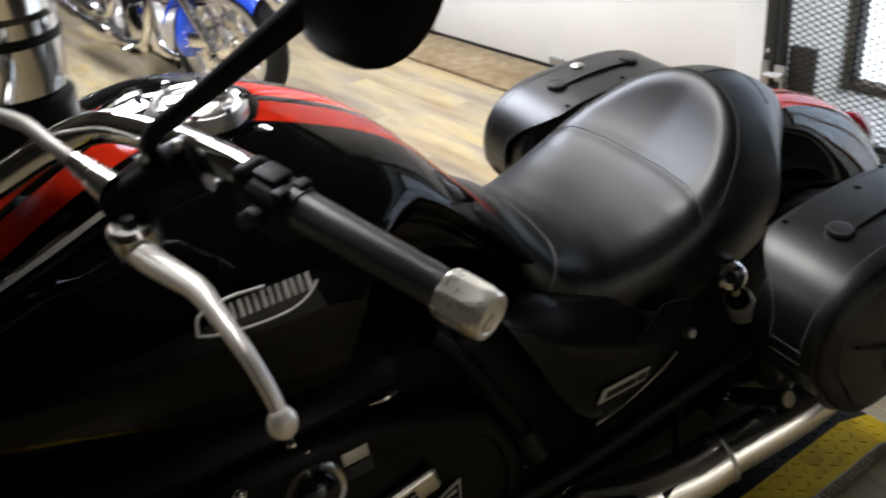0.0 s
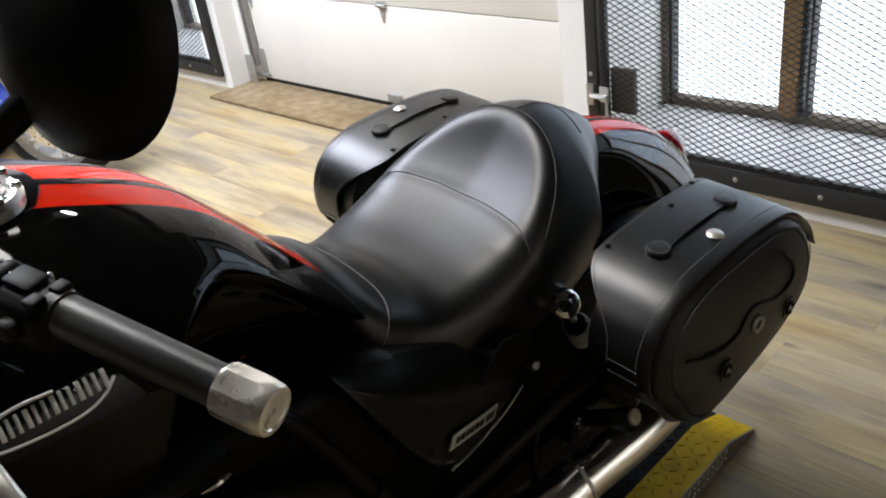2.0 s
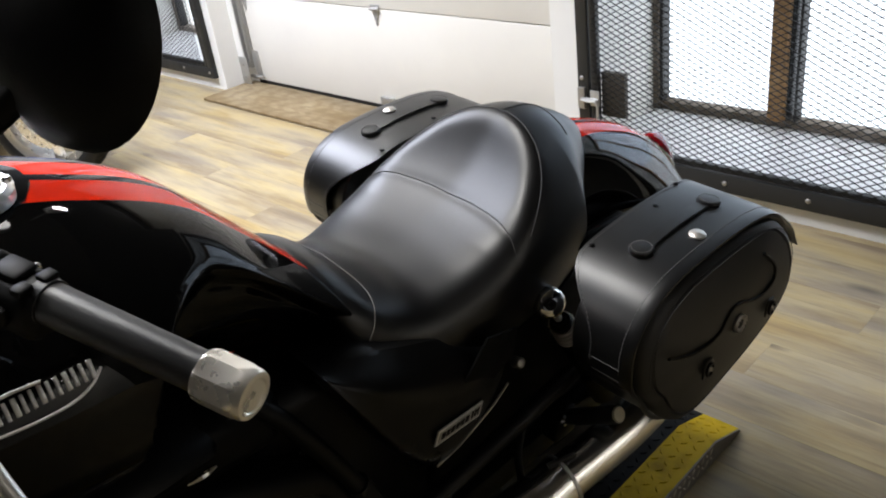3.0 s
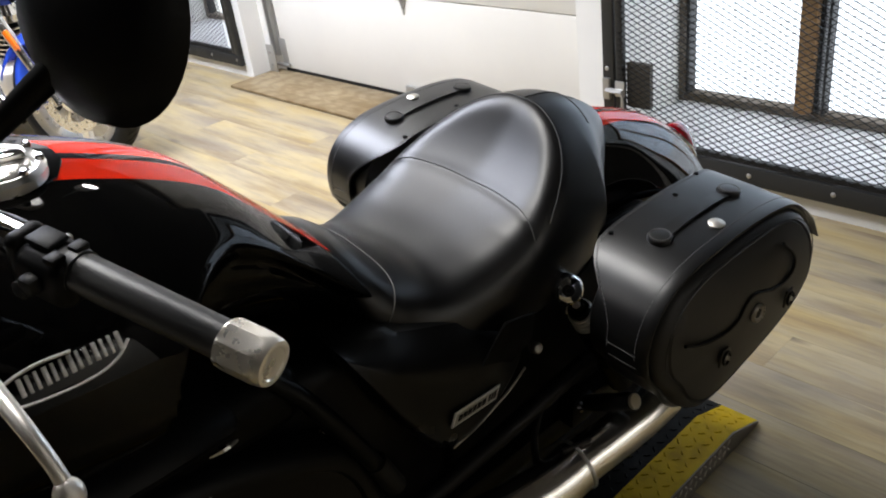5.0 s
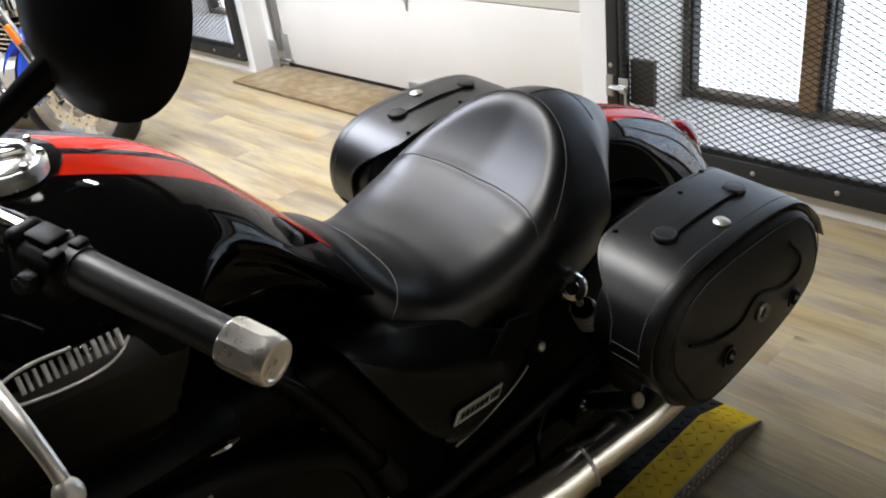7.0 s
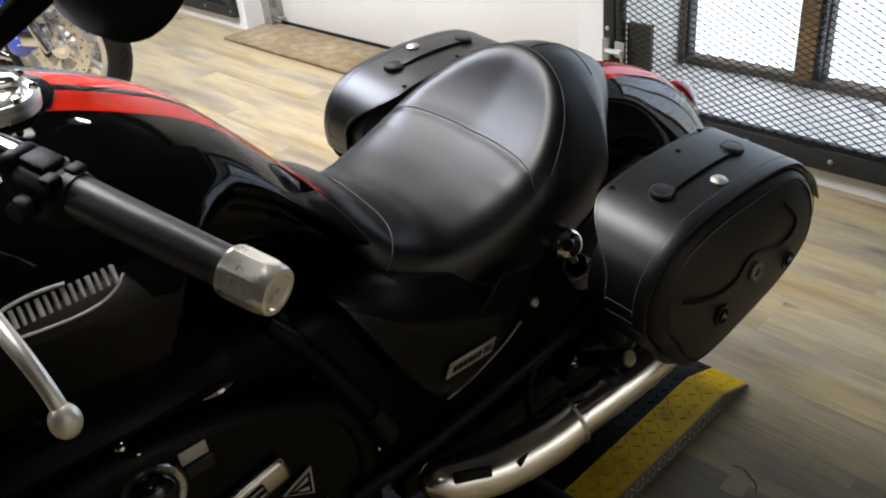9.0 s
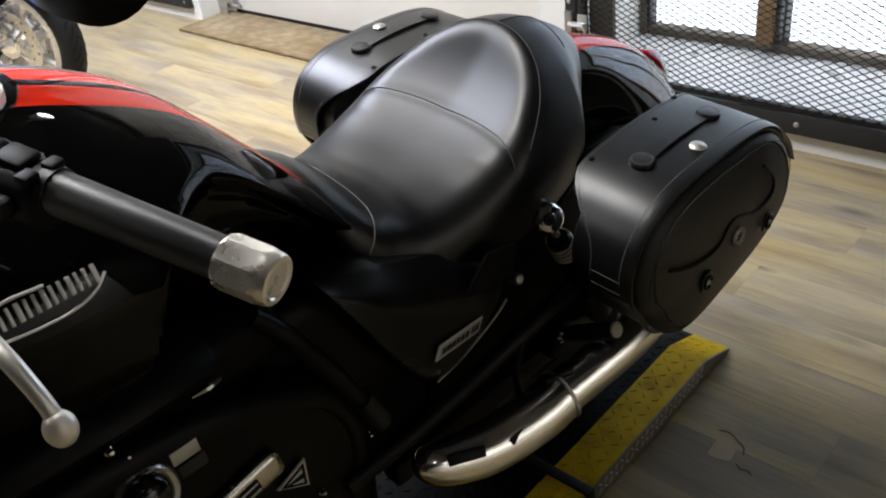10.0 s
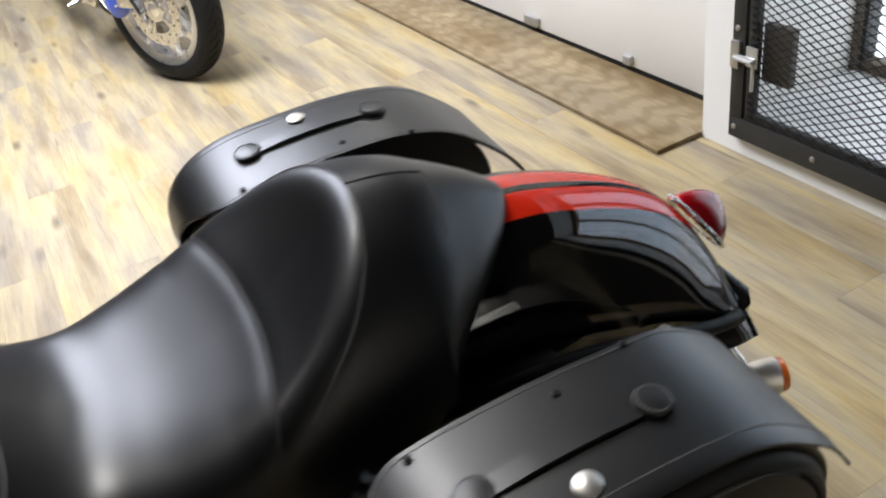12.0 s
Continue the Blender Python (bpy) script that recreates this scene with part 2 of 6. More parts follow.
OUTSIDE = bpy.data.materials.new("overcast_outside")
OUTSIDE.use_nodes = True
OUTSIDE.node_tree.nodes.remove(bsdf(OUTSIDE))
glow = node(OUTSIDE, "ShaderNodeEmission", Strength=3.1)
glow.inputs[0].default_value = (0.68, 0.82, 1.0, 1)
link(OUTSIDE, glow.outputs[0], OUTSIDE.node_tree.nodes["Material Output"].inputs[0])

# glow added behind the lower panes, dimmer so the mesh stays visible
LOWER_GLOW = bpy.data.materials.new("lower_pane_glow")
LOWER_GLOW.use_nodes = True
LOWER_GLOW.node_tree.nodes.remove(bsdf(LOWER_GLOW))
lower_emit = node(LOWER_GLOW, "ShaderNodeEmission", Strength=2.7)
lower_emit.inputs[0].default_value = (0.84, 0.91, 1.0, 1)
link(LOWER_GLOW, lower_emit.outputs[0], LOWER_GLOW.node_tree.nodes["Material Output"].inputs[0])

LAMP_GLASS = bpy.data.materials.new("lamp_glass")
LAMP_GLASS.use_nodes = True
bsdf(LAMP_GLASS).inputs["Emission Color"].default_value = (1, 0.94, 0.84, 1)
bsdf(LAMP_GLASS).inputs["Emission Strength"].default_value = 0.12

YELLOW = material("yellow_tread_paint", (0.46, 0.31, 0.004), 0.6, 0, 0, 0.08)
_v = coords(YELLOW)
link(YELLOW, mixed(YELLOW, mapped(YELLOW, noise_tex(YELLOW, _v, 16.0, 6.0), 0, 0.75, 0.48, 0.70), (0.46, 0.31, 0.004), (0.22, 0.135, 0.006)), bsdf(YELLOW).inputs["Base Color"])
bump(YELLOW, noise_tex(YELLOW, _v, 130.0), 0.3, 0.001)
BLACK_TREAD = worn(material("black_tread_paint", (0.005, 0.005, 0.0048), 0.65, 0, 0, 0.03), 14, 0.35, 0.6, 0.0006)
SIDE_PLATE = worn(material("dull_side_plate", (0.15, 0.13, 0.10), 0.55, 0.4), 16, 0.4, 0.6, 0.0006)
BARE_TREAD = worn(material("bare_tread_plate", (0.46, 0.42, 0.35), 0.42, 0.8), 16, 0.32, 0.55, 0.0006)

# ---- mesh helpers ----


def mesh_of(bm, name, mat, smooth=True):
    me = bpy.data.meshes.new(name)
    bmesh.ops.recalc_face_normals(bm, faces=bm.faces)
    bm.to_mesh(me)
    bm.free()
    me.materials.append(mat)
    if smooth:
        me.polygons.foreach_set("use_smooth", [True] * len(me.polygons))
        me.set_sharp_from_angle(angle=radians(38))
    return me


def part(name, bm, mat, parent, label="", smooth=True):
    ob = new(name, mesh_of(bm, name, mat, smooth))
    ob.parent = parent
    return tagged(ob, label)


def thing(name, bm, mat, label, category, group="", kind="", smooth=True):
    return tagged(new(name, mesh_of(bm, name, mat, smooth)), label, category, group, kind)


def empty(name, m, label, category, group="", kind=""):
    ob = new(name)
    ob.empty_display_size = 0.1
    ob.matrix_world = m
    return tagged(ob, label, category, group, kind)


def curve_through(points, steps=6):
    """A Catmull-Rom line through points, of any number of components."""
    p = [np.array(q, float) for q in points]
    p = [2 * p[0] - p[1]] + p + [2 * p[-1] - p[-2]]
    out = []
    for i in range(1, len(p) - 2):
        for k in range(steps):
            t = k / steps
            a, b, c, d = p[i - 1], p[i], p[i + 1], p[i + 2]
            out.append(0.5 * (2 * b + (c - a) * t + (2 * a - 5 * b + 4 * c - d) * t * t + (3 * b - a - 3 * c + d) * t ** 3))
    out.append(p[-2])
    return out


def skin(bm, rings, close_ring=True, caps=True):
    """Faces between successive rings of equally many points."""
    vs = [[bm.verts.new(q) for q in r] for r in rings]
    n = len(rings[0])
    for a, b in zip(vs, vs[1:]):
        for i in range(n if close_ring else n - 1):
            j = (i + 1) % n
            bm.faces.new((a[i], a[j], b[j], b[i]))
    if caps:
        bm.faces.new(vs[0])
        bm.faces.new(vs[-1])
    return vs


def tube(points, radius, sides=12, bm=None, steps=0, caps=True):
    """A round bar along points; radius: one number or one for each point."""
    bm = bm or bmesh.new()
    radii = list(radius) if hasattr(radius, "__len__") else [radius] * len(points)
    if steps:
        both = curve_through([(*p, r) for p, r in zip(points, radii)], steps)
        points, radii = [q[:3] for q in both], [q[3] for q in both]
    pts = [Vector(q) for q in points]
    up = None
    rings = []
    for i, p in enumerate(pts):
        d = (pts[min(i + 1, len(pts) - 1)] - pts[max(i - 1, 0)]).normalized()
        if up is None:
            up = d.orthogonal().normalized()
        up = (up - d * up.dot(d)).normalized()
        side = d.cross(up)
        rings.append([p + (up * math.cos(a) + side * math.sin(a)) * radii[i] for a in (2 * math.pi * k / sides for k in range(sides))])
    skin(bm, rings, True, caps)
    return bm


def turned(profile, m=None, sides=24, bm=None, caps=True):
    """A body turned about its z axis from (radius, z) pairs, then posed by m."""
    bm = bm or bmesh.new()
    m = m or Matrix()
    rings = [[m @ Vector((max(r, 1e-4) * math.cos(a), max(r, 1e-4) * math.sin(a), z)) for a in (2 * math.pi * k / sides for k in range(sides))] for r, z in profile]
    skin(bm, rings, True, caps)
    return bm


def block(x0, x1, y0, y1, z0, z1, bevel=0.0, bm=None, m=None, segments=2):
    own = bmesh.new()
    bmesh.ops.create_cube(own, size=1)
    for v in own.verts:
        v.co = Vector(((x0 + x1) / 2 + v.co.x * (x1 - x0), (y0 + y1) / 2 + v.co.y * (y1 - y0), (z0 + z1) / 2 + v.co.z * (z1 - z0)))
    if bevel:
        bmesh.ops.bevel(own, geom=own.edges[:], offset=bevel, segments=segments, affect="EDGES", profile=0.5)
    if m:
        bmesh.ops.transform(own, matrix=m, verts=own.verts)
    if bm is None:
        return own
    tmp = bpy.data.meshes.new("tmp")
    own.to_mesh(tmp)
    own.free()
    bm.from_mesh(tmp)
    bpy.data.meshes.remove(tmp)
    return bm


def axis_pose(at, direction, up=(0, 0, 1)):
    """A pose at a place whose z axis points along direction."""
    z = Vector(direction).normalized()
    u = Vector(up)
    if abs(z.dot(u.normalized())) > 0.99:
        u = Vector((1, 0, 0))
    x = u.cross(z).normalized()
    y = z.cross(x)
    return Matrix(((x.x, y.x, z.x, at[0]), (x.y, y.y, z.y, at[1]), (x.z, y.z, z.z, at[2]), (0, 0, 0, 1)))


def plate(outline, thickness, m=None, bevel=0.0, bm=None):
    """A flat plate of an outline in x and y, thick along z, posed by m."""
    own = bmesh.new()
    f = own.faces.new([own.verts.new((x, y, 0)) for x, y in outline])
    ex = bmesh.ops.extrude_face_region(own, geom=[f])
    bmesh.ops.translate(own, vec=(0, 0, thickness), verts=[g for g in ex["geom"] if isinstance(g, bmesh.types.BMVert)])
    if bevel:
        top = [e for e in own.edges if all(abs(v.co.z - thickness) < 1e-6 for v in e.verts)]
        bmesh.ops.bevel(own, geom=top, offset=bevel, segments=2, affect="EDGES", profile=0.5)
    if m:
        bmesh.ops.transform(own, matrix=m, verts=own.verts)
    if bm is None:
        return own
    tmp = bpy.data.meshes.new("tmp")
    own.to_mesh(tmp)
    own.free()
    bm.from_mesh(tmp)
    bpy.data.meshes.remove(tmp)
    return bm


def structure(name, bm, mat, label, category, smooth=False):
    return thing(name, bm, mat, label, category, kind="structure", smooth=smooth)

# ---- the room ----
X0, X1, Y0, HIGH = -9.0, 3.5, -5.0, 3.2
WALL_T = 0.62
GATES = [(-1.326, 0.300), (-4.96, -3.812)]      # the caged windows
GATE_Z = (0.064, 1.92)


def wall_with_openings(name, x1, z0, z1, openings, mat, label):
    """The wall along x from height z0 to z1, with openings (xa, xb, za, zb), in upright strips."""
    y0, y1 = WALL, WALL + WALL_T
    bm = bmesh.new()
    x = X0
    for xa, xb, za, zb in sorted(openings):
        block(x, xa, y0, y1, z0, z1, bm=bm)
        if za > z0:
            block(xa, xb, y0, y1, z0, za, bm=bm)
        if zb < z1:
            block(xa, xb, y0, y1, zb, z1, bm=bm)
        x = xb
    block(x, x1, y0, y1, z0, z1, bm=bm)
    bmesh.ops.remove_doubles(bm, verts=bm.verts, dist=1e-5)
    return structure(name, bm, mat, label, "wall")


UPPER = 1.95       # white paint below, dark above
doorway = (DOORWAY[0], DOORWAY[1], 0, 2.35)
openings = [(GATES[1][0] + 0.02, GATES[1][1] - 0.05, 0.100, 1.87), doorway, (GATES[0][0] + 0.02, GATES[0][1] - 0.05, 0.100, 1.87)]
wall_with_openings("wall_north", 0.38, 0, UPPER, openings, WHITE_WALL, "white painted wall round a garage door and caged windows")
wall_with_openings("wall_north_upper", X1, UPPER, HIGH, [doorway], GREY_WALL, "unseen upper wall, dark to keep reflections down over the windows")
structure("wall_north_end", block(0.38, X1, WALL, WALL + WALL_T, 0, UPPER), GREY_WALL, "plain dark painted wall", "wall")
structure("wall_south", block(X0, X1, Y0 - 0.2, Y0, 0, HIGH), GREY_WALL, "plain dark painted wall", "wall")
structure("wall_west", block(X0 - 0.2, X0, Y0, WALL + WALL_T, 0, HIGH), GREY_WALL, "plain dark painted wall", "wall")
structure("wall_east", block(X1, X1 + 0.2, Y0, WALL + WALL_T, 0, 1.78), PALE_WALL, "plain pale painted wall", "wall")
# unseen upper half, dark only to keep pale patches off the lacquer
structure("wall_east_upper", block(X1, X1 + 0.2, Y0, WALL + WALL_T, 1.78, HIGH), GREY_WALL, "unseen upper wall, dark to keep reflections down", "wall")
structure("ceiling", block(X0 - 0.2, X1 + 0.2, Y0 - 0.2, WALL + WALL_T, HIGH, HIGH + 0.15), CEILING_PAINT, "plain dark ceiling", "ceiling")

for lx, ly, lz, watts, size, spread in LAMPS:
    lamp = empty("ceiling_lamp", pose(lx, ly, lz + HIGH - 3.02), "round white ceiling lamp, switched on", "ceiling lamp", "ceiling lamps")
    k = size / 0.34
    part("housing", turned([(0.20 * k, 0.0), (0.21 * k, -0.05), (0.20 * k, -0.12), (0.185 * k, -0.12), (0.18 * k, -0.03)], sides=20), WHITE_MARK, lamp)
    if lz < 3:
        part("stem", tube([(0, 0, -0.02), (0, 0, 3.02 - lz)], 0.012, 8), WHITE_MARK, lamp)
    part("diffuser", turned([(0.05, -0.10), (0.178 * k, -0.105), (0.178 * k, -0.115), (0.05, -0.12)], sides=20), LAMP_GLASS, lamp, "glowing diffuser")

# body of the added fill spot; no such lamp is known here
spot = empty("wall_fill_lamp", FILL_SPOT, "unseen spot lamp added to light the east wall", "ceiling lamp", "ceiling lamps")
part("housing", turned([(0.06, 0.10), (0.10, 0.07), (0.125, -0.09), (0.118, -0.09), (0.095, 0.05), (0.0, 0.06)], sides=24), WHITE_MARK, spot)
part("stem", tube([Vector((0, 0, 0.09)), FILL_SPOT.inverted() @ Vector((2.68, 1.9, HIGH))], 0.012, 8), WHITE_MARK, spot)

# garage door, set back in its opening
DOOR_Y = 2.945
garage = empty("door_1", pose(0, 0, 0), "closed white sectional garage door with steel hinges", "garage door", kind="structure")
dx0, dx1 = DOORWAY[0] + 0.115, DOORWAY[1] - 0.006
for k in range(5):
    z0 = 0.035 + k * 0.466
    bm = block(dx0, dx1, DOOR_Y, DOOR_Y + 0.045, z0, z0 + 0.462, 0.004)
    part("door_panel", bm, DOOR_PAINT, garage)
part("bottom_seal", block(dx0, dx1, DOOR_Y + 0.002, DOOR_Y + 0.040, 0.012, 0.035, 0.004), RUBBER, garage, "black rubber seal")


def hinge(x, z):
    ob = part("hinge", plate([(-0.032, 0.018), (0.032, 0.018), (0.022, -0.002), (0.010, -0.050), (0.004, -0.078), (-0.004, -0.078), (-0.010, -0.050), (-0.022, -0.002)], 0.004,
                             Matrix.Translation((x, DOOR_Y - 0.001, z)) @ pose(0, 0, 0, 90), 0.001), GALVANISED, garage, "galvanised steel hinge")
    part("pin", tube([(x - 0.028, DOOR_Y - 0.010, z), (x + 0.028, DOOR_Y - 0.010, z)], 0.008, 10), STEEL, ob)
    for bx, bz in ((-0.016, 0.006), (0.016, 0.006), (0.0, -0.045)):
        part("bolt", turned([(0.0055, 0), (0.0055, 0.003), (0.003, 0.0045)], axis_pose((x + bx, DOOR_Y - 0.005, z + bz), (0, -1, 0)), 8), STEEL, ob)
    return ob


for hx in (dx0 + 0.03, -2.555, dx1 - 0.028):
    for k in (1, 2, 3):
        hinge(hx, 0.033 + k * 0.466)
part("end_bracket", block(dx0 - 0.002, dx0 + 0.048, DOOR_Y - 0.006, DOOR_Y - 0.001, 0.06, 0.20, 0.002), GALVANISED, garage, "galvanised corner bracket")
part("end_bracket", block(dx1 - 0.030, dx1 - 0.004, DOOR_Y - 0.006, DOOR_Y - 0.001, 0.05, 0.18, 0.002), GALVANISED, garage, "galvanised corner bracket")
part("roller", tube([(dx0 - 0.04, DOOR_Y - 0.016, 0.055), (dx0 + 0.07, DOOR_Y - 0.016, 0.055)], 0.011, 10), STEEL, garage)
part("lift_handle", block(-2.60, -2.51, DOOR_Y - 0.02, DOOR_Y - 0.001, 0.045, 0.085, 0.006), GALVANISED, garage, "steel lifting handle")
part("lift_handle", block(-1.98, -1.94, DOOR_Y - 0.022, DOOR_Y - 0.001, 0.045, 0.080, 0.006), GALVANISED, garage, "steel lifting handle")

rail = empty("door_rail", pose(0, 0, 0), "galvanised steel track beside the garage door", "door track", kind="structure")
bm = block(dx0 - 0.060, dx0 - 0.014, DOOR_Y + 0.004, DOOR_Y + 0.010, 0.10, 2.3)
block(dx0 - 0.060, dx0 - 0.055, DOOR_Y - 0.026, DOOR_Y + 0.004, 0.10, 2.3, bm=bm)
block(dx0 - 0.030, dx0 - 0.025, DOOR_Y - 0.018, DOOR_Y + 0.004, 0.10, 2.3, bm=bm)
part("channel", bm, GALVANISED, rail)
part("floor_bracket", block(dx0 - 0.085, dx0 - 0.008, DOOR_Y - 0.050, DOOR_Y - 0.045, 0.0, 0.17, 0.002), GALVANISED, rail, "galvanised bracket with bolt holes")
for bz in (0.055, 0.125):
    part("bolt", turned([(0.008, 0), (0.008, 0.005), (0.004, 0.007)], axis_pose((dx0 - 0.05, DOOR_Y - 0.050, bz), (0, -1, 0)), 8), STEEL, rail)
structure("trim", block(DOORWAY[0] - 0.0, dx0 - 0.062, DOOR_Y - 0.03, DOOR_Y + 0.12, 0, 2.35, 0.003), WHITE_WALL, "cream painted door jamb", "door jamb")

# plywood threshold
thing("plywood_sheet", block(DOORWAY[0] + 0.03, DOORWAY[1] - 0.001, 2.625, DOOR_Y + 0.01, 0.003, 0.017, 0.002), PLYWOOD,
      "worn plywood sheet lying before the garage door", "plywood sheet")

# caged windows


def expanded_mesh(x0, x1, z0, z1, y, pitch_x=0.041, pitch_z=0.0205, w=0.00125, depth=0.0030):
    """Diamond lattice of slit and stretched steel: zigzag strands joined at their knuckles."""
    verts, faces = [], []
    nx, nz = int((x1 - x0) / pitch_x), int((z1 - z0) / pitch_z)

    def bar(ax, az, bx, bz):
        dx, dz = bx - ax, bz - az
        n = math.hypot(dx, dz)
        ox, oz = -dz / n * w, dx / n * w
        i = len(verts)
        for px, pz, s, q in ((ax, az, 1, -1), (bx, bz, 1, 1), (bx, bz, -1, 1), (ax, az, -1, -1)):
            verts.append((px + ox * s, y - depth / 2, pz + oz * s))
        for px, pz, s in ((ax, az, 1), (bx, bz, 1), (bx, bz, -1), (ax, az, -1)):
            verts.append((px + ox * s, y + depth / 2, pz + oz * s))
        faces.extend(((i, i + 1, i + 2, i + 3), (i + 7, i + 6, i + 5, i + 4), (i, i + 4, i + 5, i + 1), (i + 3, i + 2, i + 6, i + 7)))

    for r in range(nz):
        z = z0 + r * pitch_z
        for c in range(nx):
            x = x0 + c * pitch_x
            bar(x, z, x + pitch_x / 2, z + pitch_z / 2)
            bar(x + pitch_x / 2, z + pitch_z / 2, x + pitch_x, z)
            bar(x, z, x + pitch_x / 2, z - pitch_z / 2)
            bar(x + pitch_x / 2, z - pitch_z / 2, x + pitch_x, z)
    me = bpy.data.meshes.new("expanded_mesh")
    me.from_pydata(verts, [], faces)
    me.materials.append(MESH_STEEL)
    return me


def caged_window(index, gx0, gx1):
    gate = empty("window_gate", pose(0, 0, 0), "black steel gate with expanded diamond mesh before a window", "window gate", "window gates", "structure")
    z0, z1 = GATE_Z
    y = WALL - 0.012
    for name, b in (("frame_rail", (gx0, gx1, z0, z0 + 0.062)), ("frame_rail", (gx0, gx1, z1 - 0.05, z1)), ("frame_stile", (gx0, gx0 + 0.045, z0 + 0.0625, z1 - 0.0505)), ("frame_stile", (gx1 - 0.045, gx1, z0 + 0.0625, z1 - 0.0505))):
        part(name, block(b[0], b[1], y - 0.016, y + 0.012, b[2], b[3], 0.002), BLACK_STEEL, gate)
    ix0, ix1 = gx0 + 0.052, gx1 - 0.052
    part("leaf_stile", block(ix0, ix0 + 0.028, y - 0.012, y + 0.010, z0 + 0.066, z1 - 0.06, 0.002), BLACK_STEEL, gate)
    part("leaf_stile", block(ix1 - 0.028, ix1, y - 0.012, y + 0.010, z0 + 0.066, z1 - 0.06, 0.002), BLACK_STEEL, gate)
    part("leaf_rail", block(ix0 + 0.0285, ix1 - 0.0285, y - 0.010, y + 0.010, z0 + 0.066, z0 + 0.086, 0.002), BLACK_STEEL, gate)
    m = new("diamond_mesh", expanded_mesh(ix0 + 0.010, ix1 - 0.010, z0 + 0.080, z1 - 0.08, y - 0.014))
    m.parent = gate
    tagged(m, "expanded diamond mesh", kind="stuff")
    for bx in np.arange(gx0 + 0.020, gx1, 0.2725):
        part("bolt", turned([(0.0085, 0), (0.0085, 0.003), (0.004, 0.006)], axis_pose((bx, y - 0.0155, 0.098), (0, -1, 0)), 8), STEEL, gate)
    for bz in (0.385, 0.70, 1.1, 1.5):
        part("bolt", turned([(0.0085, 0), (0.0085, 0.003), (0.004, 0.006)], axis_pose((gx0 + 0.018, y - 0.0155, bz), (0, -1, 0)), 8), STEEL, gate)
    if index == 1:
        part("lock_guard", block(ix0 + 0.028, ix0 + 0.122, y + 0.012, y + 0.035, 0.245, 0.405, 0.002), material("lock_guard_brown", (0.085, 0.075, 0.060), 0.6, 0.4), gate, "dark lock guard plate behind the mesh")
        latch = part("latch", block(ix0 - 0.036, ix0 + 0.036, y - 0.030, y - 0.020, 0.300, 0.318, 0.003), GALVANISED, gate, "galvanised slide bolt latch")
        part("latch_plate", block(ix0 + 0.000, ix0 + 0.040, y - 0.021, y - 0.015, 0.288, 0.345, 0.003), GALVANISED, latch)
        part("keeper", block(ix0 - 0.048, ix0 - 0.018, y - 0.028, y - 0.015, 0.275, 0.352, 0.003), STEEL, latch)
        part("latch_arm", tube([(ix0 - 0.03, y - 0.034, 0.309), (ix0 + 0.030, y - 0.034, 0.309), (ix0 + 0.040, y - 0.034, 0.298), (ix0 + 0.040, y - 0.034, 0.232)], 0.0055, 8), GALVANISED, latch)
    # the window at the back of the recess
    wx0, wx1 = gx0 + 0.021, gx1 - 0.051
    fy = WALL + 0.44
    win = empty("window_%d" % index, pose(0, 0, 0), "brown wooden window with bright frosted panes", "window", kind="structure")
    part("window_sill", block(wx0, wx1, WALL + 0.02, fy + 0.02, 0.101, 0.118, 0.003), STONE_SILL, win, "grey stone sill with debris")
    part("frame", block(wx0, wx0 + 0.026, fy - 0.012, fy + 0.06, 0.119, 1.86, 0.004), WEATHERED_FRAME, win, "pale weathered side frame")
    part("frame_strip", block(wx0 + 0.0265, wx0 + 0.040, fy - 0.004, fy + 0.05, 0.152, 1.809, 0.003), BLACK_STEEL, win, "grey steel strip")
    part("frame", block(wx1 - 0.055, wx1, fy, fy + 0.06, 0.119, 1.86, 0.004), BROWN_FRAME, win)
    part("frame", block(wx0 + 0.027, wx1 - 0.056, fy, fy + 0.06, 0.119, 0.151, 0.004), WEATHERED_FRAME, win, "peeling grey-brown bottom rail")
    part("frame", block(wx0 + 0.041, wx1 - 0.056, fy, fy + 0.06, 1.81, 1.86, 0.004), BROWN_FRAME, win)
    mid = wx0 + 0.475
    part("mullion", block(mid, mid + 0.058, fy - 0.035, fy + 0.05, 0.152, 1.809, 0.004), BROWN_FRAME, win, "brown wooden mullion")
    if gx1 - gx0 > 1.3:
        part("mullion", block(mid + 0.545, mid + 0.603, fy - 0.035, fy + 0.05, 0.152, 1.809, 0.004), BROWN_FRAME, win, "brown wooden mullion")
    for b0, b1 in ((0.0590, 0.0640), (0.0690, 0.0715), (0.0860, 0.0960)):
        part("mullion_bead", block(mid + b0, mid + b1, fy - 0.01, fy + 0.04, 0.152, 1.809, 0.001), BLACK_STEEL, win, "thin black steel strip")
    bm = bmesh.new()
    rnd = random.Random(7 + index)
    for _ in range(70):
        s = rnd.uniform(0.004, 0.014)
        cx, cy = rnd.uniform(wx0 + 0.03, wx1 - 0.03), fy - abs(rnd.gauss(0.03, 0.05)) - 0.01
        block(cx - s, cx + s, cy - s * 0.7, cy + s * 0.7, 0.117, 0.119 + s * 0.6, s * 0.3, bm, pose(0, 0, 0), 1)
    crumbs = part("debris", bm, STONE_SILL, win, "crumbs of old paint and mortar")
    tagged(crumbs, kind="stuff")
    structure("backdrop", block(wx0, wx1, fy + 0.11, fy + 0.115, 0.70, 1.86), OUTSIDE, "bright overcast sky outside the window", "backdrop")
    # lower sheet is only an added glow, no modelled ground
    structure("backdrop", block(wx0, wx1, fy + 0.11, fy + 0.115, 0.119, 0.699), LOWER_GLOW, "dimmer glowing sheet behind the lower panes", "backdrop")
    return gate


